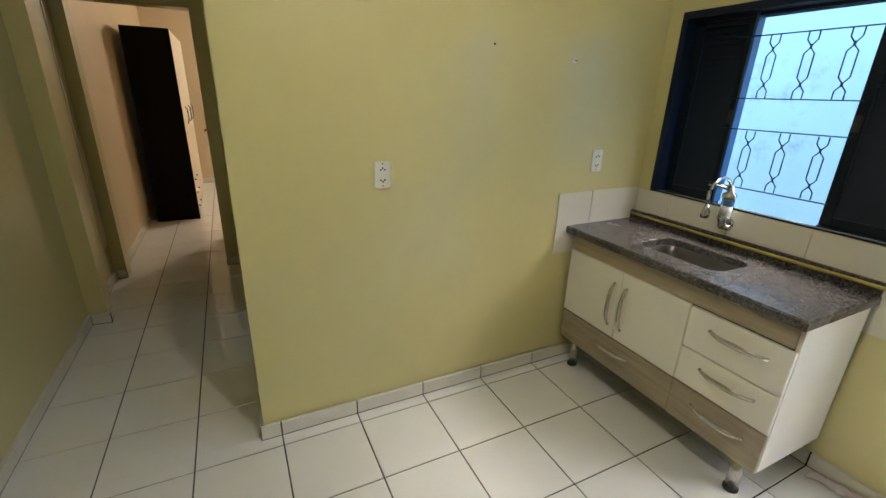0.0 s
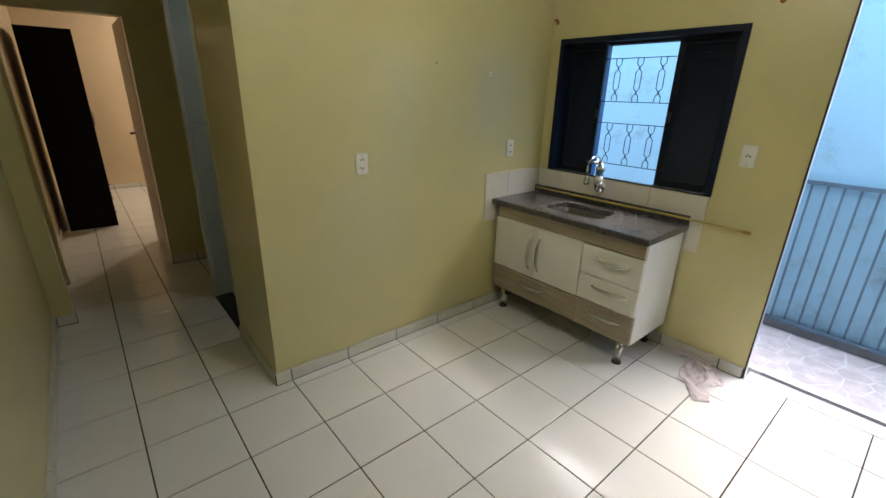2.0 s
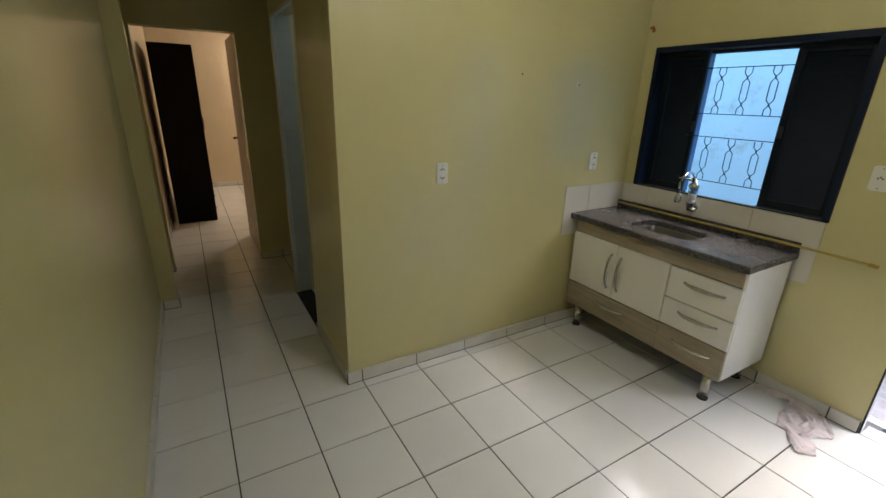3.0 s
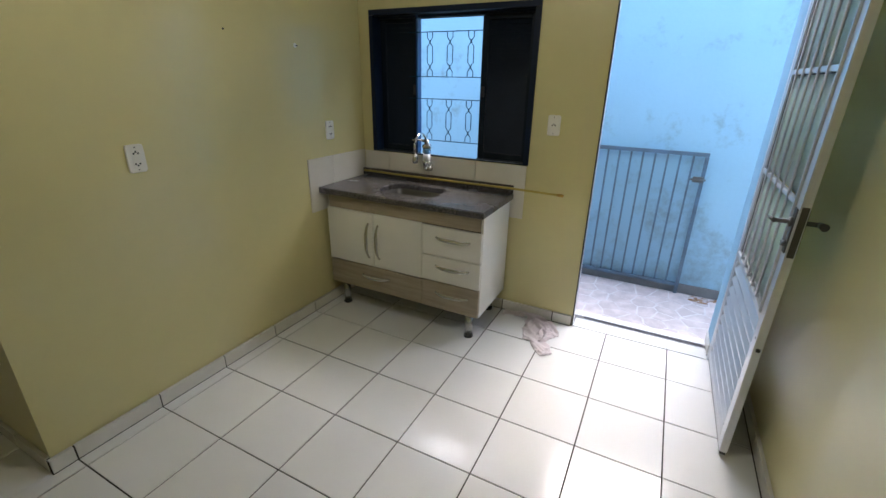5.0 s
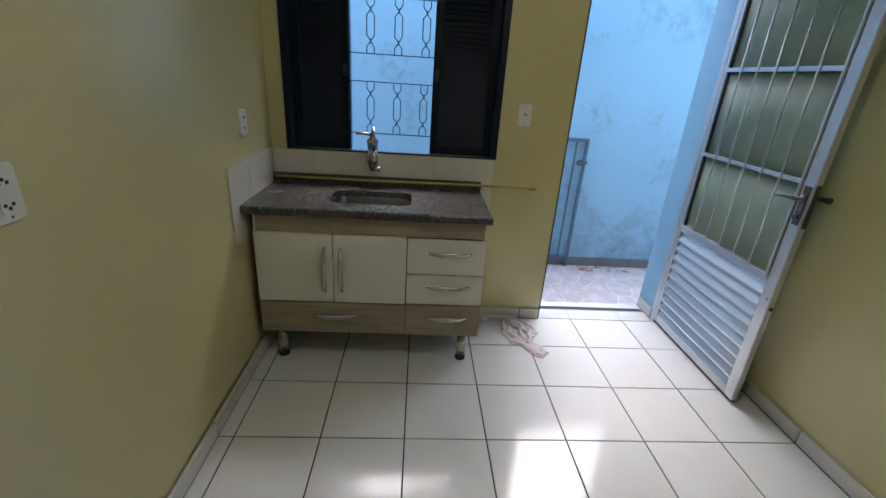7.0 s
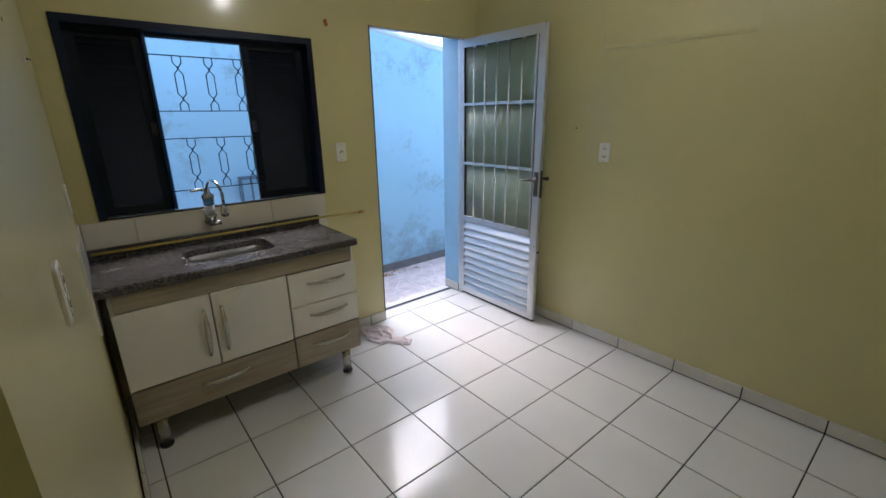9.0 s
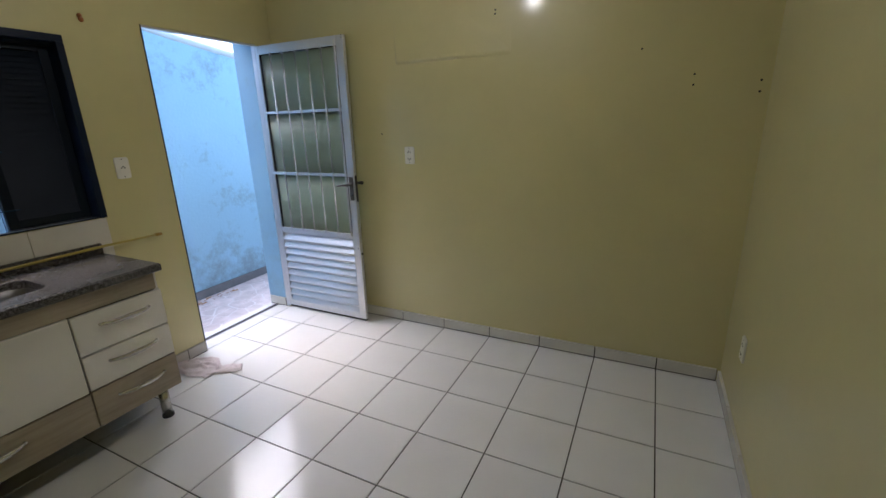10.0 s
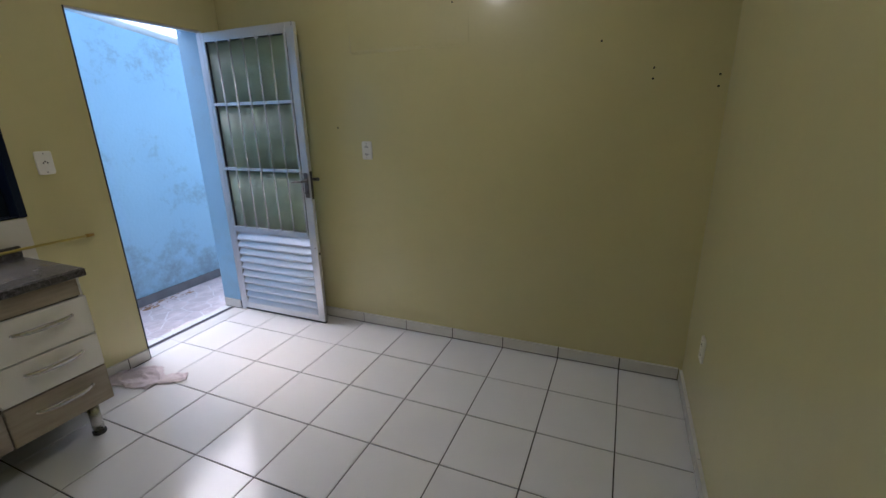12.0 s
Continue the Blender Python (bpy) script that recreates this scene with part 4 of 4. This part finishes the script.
def tile_mesh(w, d, material, z0=-0.0045, z1=0.0, c=0.0012):
    key = (round(w, 4), round(d, 4), material.name, round(z1 - z0, 4))
    if key not in SPANS:
        b = bmesh.new()
        lo_ = [b.verts.new((x, y, z0)) for x, y in ((0, 0), (w, 0), (w, d), (0, d))]
        md = [b.verts.new((x, y, z1 - c * 0.6)) for x, y in ((0, 0), (w, 0), (w, d), (0, d))]
        hi_ = [b.verts.new((x, y, z1)) for x, y in ((c, c), (w - c, c), (w - c, d - c), (c, d - c))]
        b.faces.new(hi_)
        for p, q in ((lo_, md), (md, hi_)):
            for j in range(4):
                b.faces.new((p[j], p[(j + 1) % 4], q[(j + 1) % 4], q[j]))
        SPANS[key] = mesh_of("tile", b, material)
    return SPANS[key]


floor = new("floor")
tagged(floor, "white square ceramic floor tiles with dark joints", "floor", kind="structure")
RECTS = [(WX, EX - 0.001, SY, 1.575), (0.675, EX - 0.001, 1.575, NY), (WX, 0.675, 1.575, NY), (WX, HX, NY, BA1 + 0.065), (WX, AX, BA1 + 0.065, BY), (-0.29, 0.466, BY, BY + 0.14), (-0.352, 2.6, BY + 0.14, 8.18)]
cells = {}
for rx0, rx1, ry0, ry1 in RECTS:
    for i in range(0, 12):
        for j in range(0, 29):
            x0, x1 = max(rx0, GX0 + G * i), min(rx1, GX0 + G * (i + 1))
            y0, y1 = max(ry0, GY0 + G * j), min(ry1, GY0 + G * (j + 1))
            if x1 - x0 > 0.02 and y1 - y0 > 0.008:
                cells.setdefault((i, j), []).append([x0, x1, y0, y1])
for (i, j), rects in sorted(cells.items()):
    # the pieces of one cell that only a wall's line divides become one tile
    if len(rects) > 1:
        rects.sort(key=lambda r: r[2])
        for a, b in zip(rects, rects[1:]):
            if abs(a[3] - b[2]) < 1e-6:
                a[3] += GAP
                b[2] -= GAP - 0.0002
    for x0, x1, y0, y1 in rects:
        gx0, gx1, gy0, gy1 = x0 + GAP, x1 - GAP, y0 + GAP, y1 - GAP
        o = new("tile", tile_mesh(gx1 - gx0, gy1 - gy0, M_TILE))
        o.parent = floor
        o.location = (gx0, gy0, random.uniform(-0.0004, 0.0004))
# threshold tiles
for j in range(2, 5):
    for x0, x1 in ((EX + 0.003, 2.923), (2.970, OUT + 0.010)):
        y0, y1 = max(DY0 + 0.012, GY0 + G * j), min((DY1 if x0 < 2.9 else DY2) - 0.010, GY0 + G * (j + 1))
        if y1 - y0 > 0.02:
            o = new("tile", tile_mesh(x1 - x0, y1 - y0 - 0.002, M_SILL, c=0.0008))
            o.parent = floor
            o.location = (x0, y0 + 0.001, 0)

# skirting pieces
base = new("baseboard")
tagged(base, "low white tile skirting with dark joints round the rooms", "skirting", kind="structure")


def skirt(a, b, axis, at, side, z0=0.0):
    """Skirting tiles from a to b along an axis, against the wall plane at, standing out to side."""
    off = GX0 if axis == "x" else GY0
    cuts = [a] + [off + G * k for k in range(0, 30) if a + 0.012 < off + G * k < b - 0.012] + [b]
    for p, q in zip(cuts, cuts[1:]):
        h = 0.073
        l0, l1 = p + 0.0034, q - 0.0034
        t0, t1 = (at + 0.0005, at + 0.016) if side > 0 else (at - 0.016, at - 0.0005)
        key = ("skirt", axis, round(l1 - l0, 4), side)
        if key not in SPANS:
            if axis == "x":
                bmx = box(bmesh.new(), 0, l1 - l0, 0, t1 - t0, 0.005, h)
            else:
                bmx = box(bmesh.new(), 0, t1 - t0, 0, l1 - l0, 0.005, h)
            SPANS[key] = mesh_of("skirting_tile", bmx, M_SKIRT)
        o = new("skirting_tile", SPANS[key])
        o.parent = base
        o.location = (l0, t0, z0) if axis == "x" else (t0, l0, z0)
    bb = bmesh.new()
    if axis == "x":
        box(bb, a, b, *sorted((at + side * 0.0005, at + side * 0.011)), 0.0047, 0.069)
    else:
        box(bb, *sorted((at + side * 0.0005, at + side * 0.011)), a, b, 0.0047, 0.069)
    lo_, hi_ = sorted((at + side * 0.0005, at + side * 0.0152))
    box(bb, a, b, lo_, hi_, 0.0002, 0.0046) if axis == "x" else box(bb, lo_, hi_, a, b, 0.0002, 0.0046)
    part("joint_bed", bb, M_GROUT, base)


skirt(HX - 0.016, EX - 0.017, "x", NY - 0.008, -1)
skirt(WX + 0.017, EX - 0.017, "x", SY, 1)
skirt(SY + 0.017, 3.199, "y", WX, 1)
skirt(3.321, BY - 0.001, "y", WX, 1)
skirt(WX + 0.017, -0.252, "x", 3.20, -1)
skirt(3.201, 3.319, "y", -0.275, 1)
skirt(DY1 + 0.001, NY - 0.017, "y", EX, -1)
skirt(SY + 0.017, DY0 - 0.001, "y", EX, -1)
skirt(NY, BA0 - 0.001, "y", HX, -1)
skirt(BA1 + 0.067, BY - 0.017, "y", AX, -1)
skirt(0.467, AX - 0.017, "x", BY, -1)
skirt(WX + 0.017, -0.291, "x", BY, -1)
skirt(BY + 0.15, 5.775, "y", -0.352, 1)
skirt(-0.33, 2.6, "x", 8.18, -1)
skirt(EX + 0.046, OUT + 0.009, "x", DY0 + 0.0002, 1)

# splash tiles
splash = new("splashback")
tagged(splash, "row of glossy off-white splash tiles behind the worktop", "tiles", kind="structure")
for y0, y1 in ((0.408, 0.753), (0.756, 1.096), (1.099, 1.438), (1.441, 1.652)):
    part("wall_tile", B(EX - 0.0085, EX - 0.0005, y0, y1, 0.692, 1.037, bevel=0.001), M_BTILE, splash)
for x0, x1 in ((2.193, 2.427), (2.430, 2.790)):
    part("wall_tile", B(x0, x1, NY - 0.0085, NY - 0.0005, 0.697, 1.046, bevel=0.001), M_BTILE, splash)

# stone-patterned paving of the passage
rng = random.Random(5)


def clip(poly, a, b, c):
    """The part of a convex polygon where a x + b y <= c."""
    out = []
    for (x1, y1), (x2, y2) in zip(poly, poly[1:] + poly[:1]):
        s1, s2 = a * x1 + b * y1 - c, a * x2 + b * y2 - c
        if s1 <= 0:
            out.append((x1, y1))
        if (s1 < 0 < s2) or (s2 < 0 < s1):
            t = s1 / (s1 - s2)
            out.append((x1 + (x2 - x1) * t, y1 + (y2 - y1) * t))
    return out


seeds = [(OUT + 0.06 + i * 0.145 + rng.uniform(-0.06, 0.06), -2.45 + j * 0.165 + (i % 2) * 0.08 + rng.uniform(-0.075, 0.075)) for i in range(8) for j in range(26)]
for px, py in seeds:
    poly = [(OUT + 0.014, -2.6), (PX - 0.024, -2.6), (PX - 0.024, 1.75), (OUT + 0.014, 1.75)]
    inset = rng.uniform(0.004, 0.009)
    for qx, qy in seeds:
        if (qx, qy) != (px, py) and abs(qx - px) < 0.5 and abs(qy - py) < 0.5:
            a, b = qx - px, qy - py
            d = math.hypot(a, b)
            poly = clip(poly, a / d, b / d, (a * (px + qx) + b * (py + qy)) / 2 / d - inset)
            if len(poly) < 3:
                break
    if len(poly) < 3:
        continue
    o = new("paving_stone", mesh_of("paving_stone", prism(bmesh.new(), poly, PZ - 0.0035, PZ - 0.002 + 0.0008 * rng.random()), M_STONE1))
    o.parent = yard
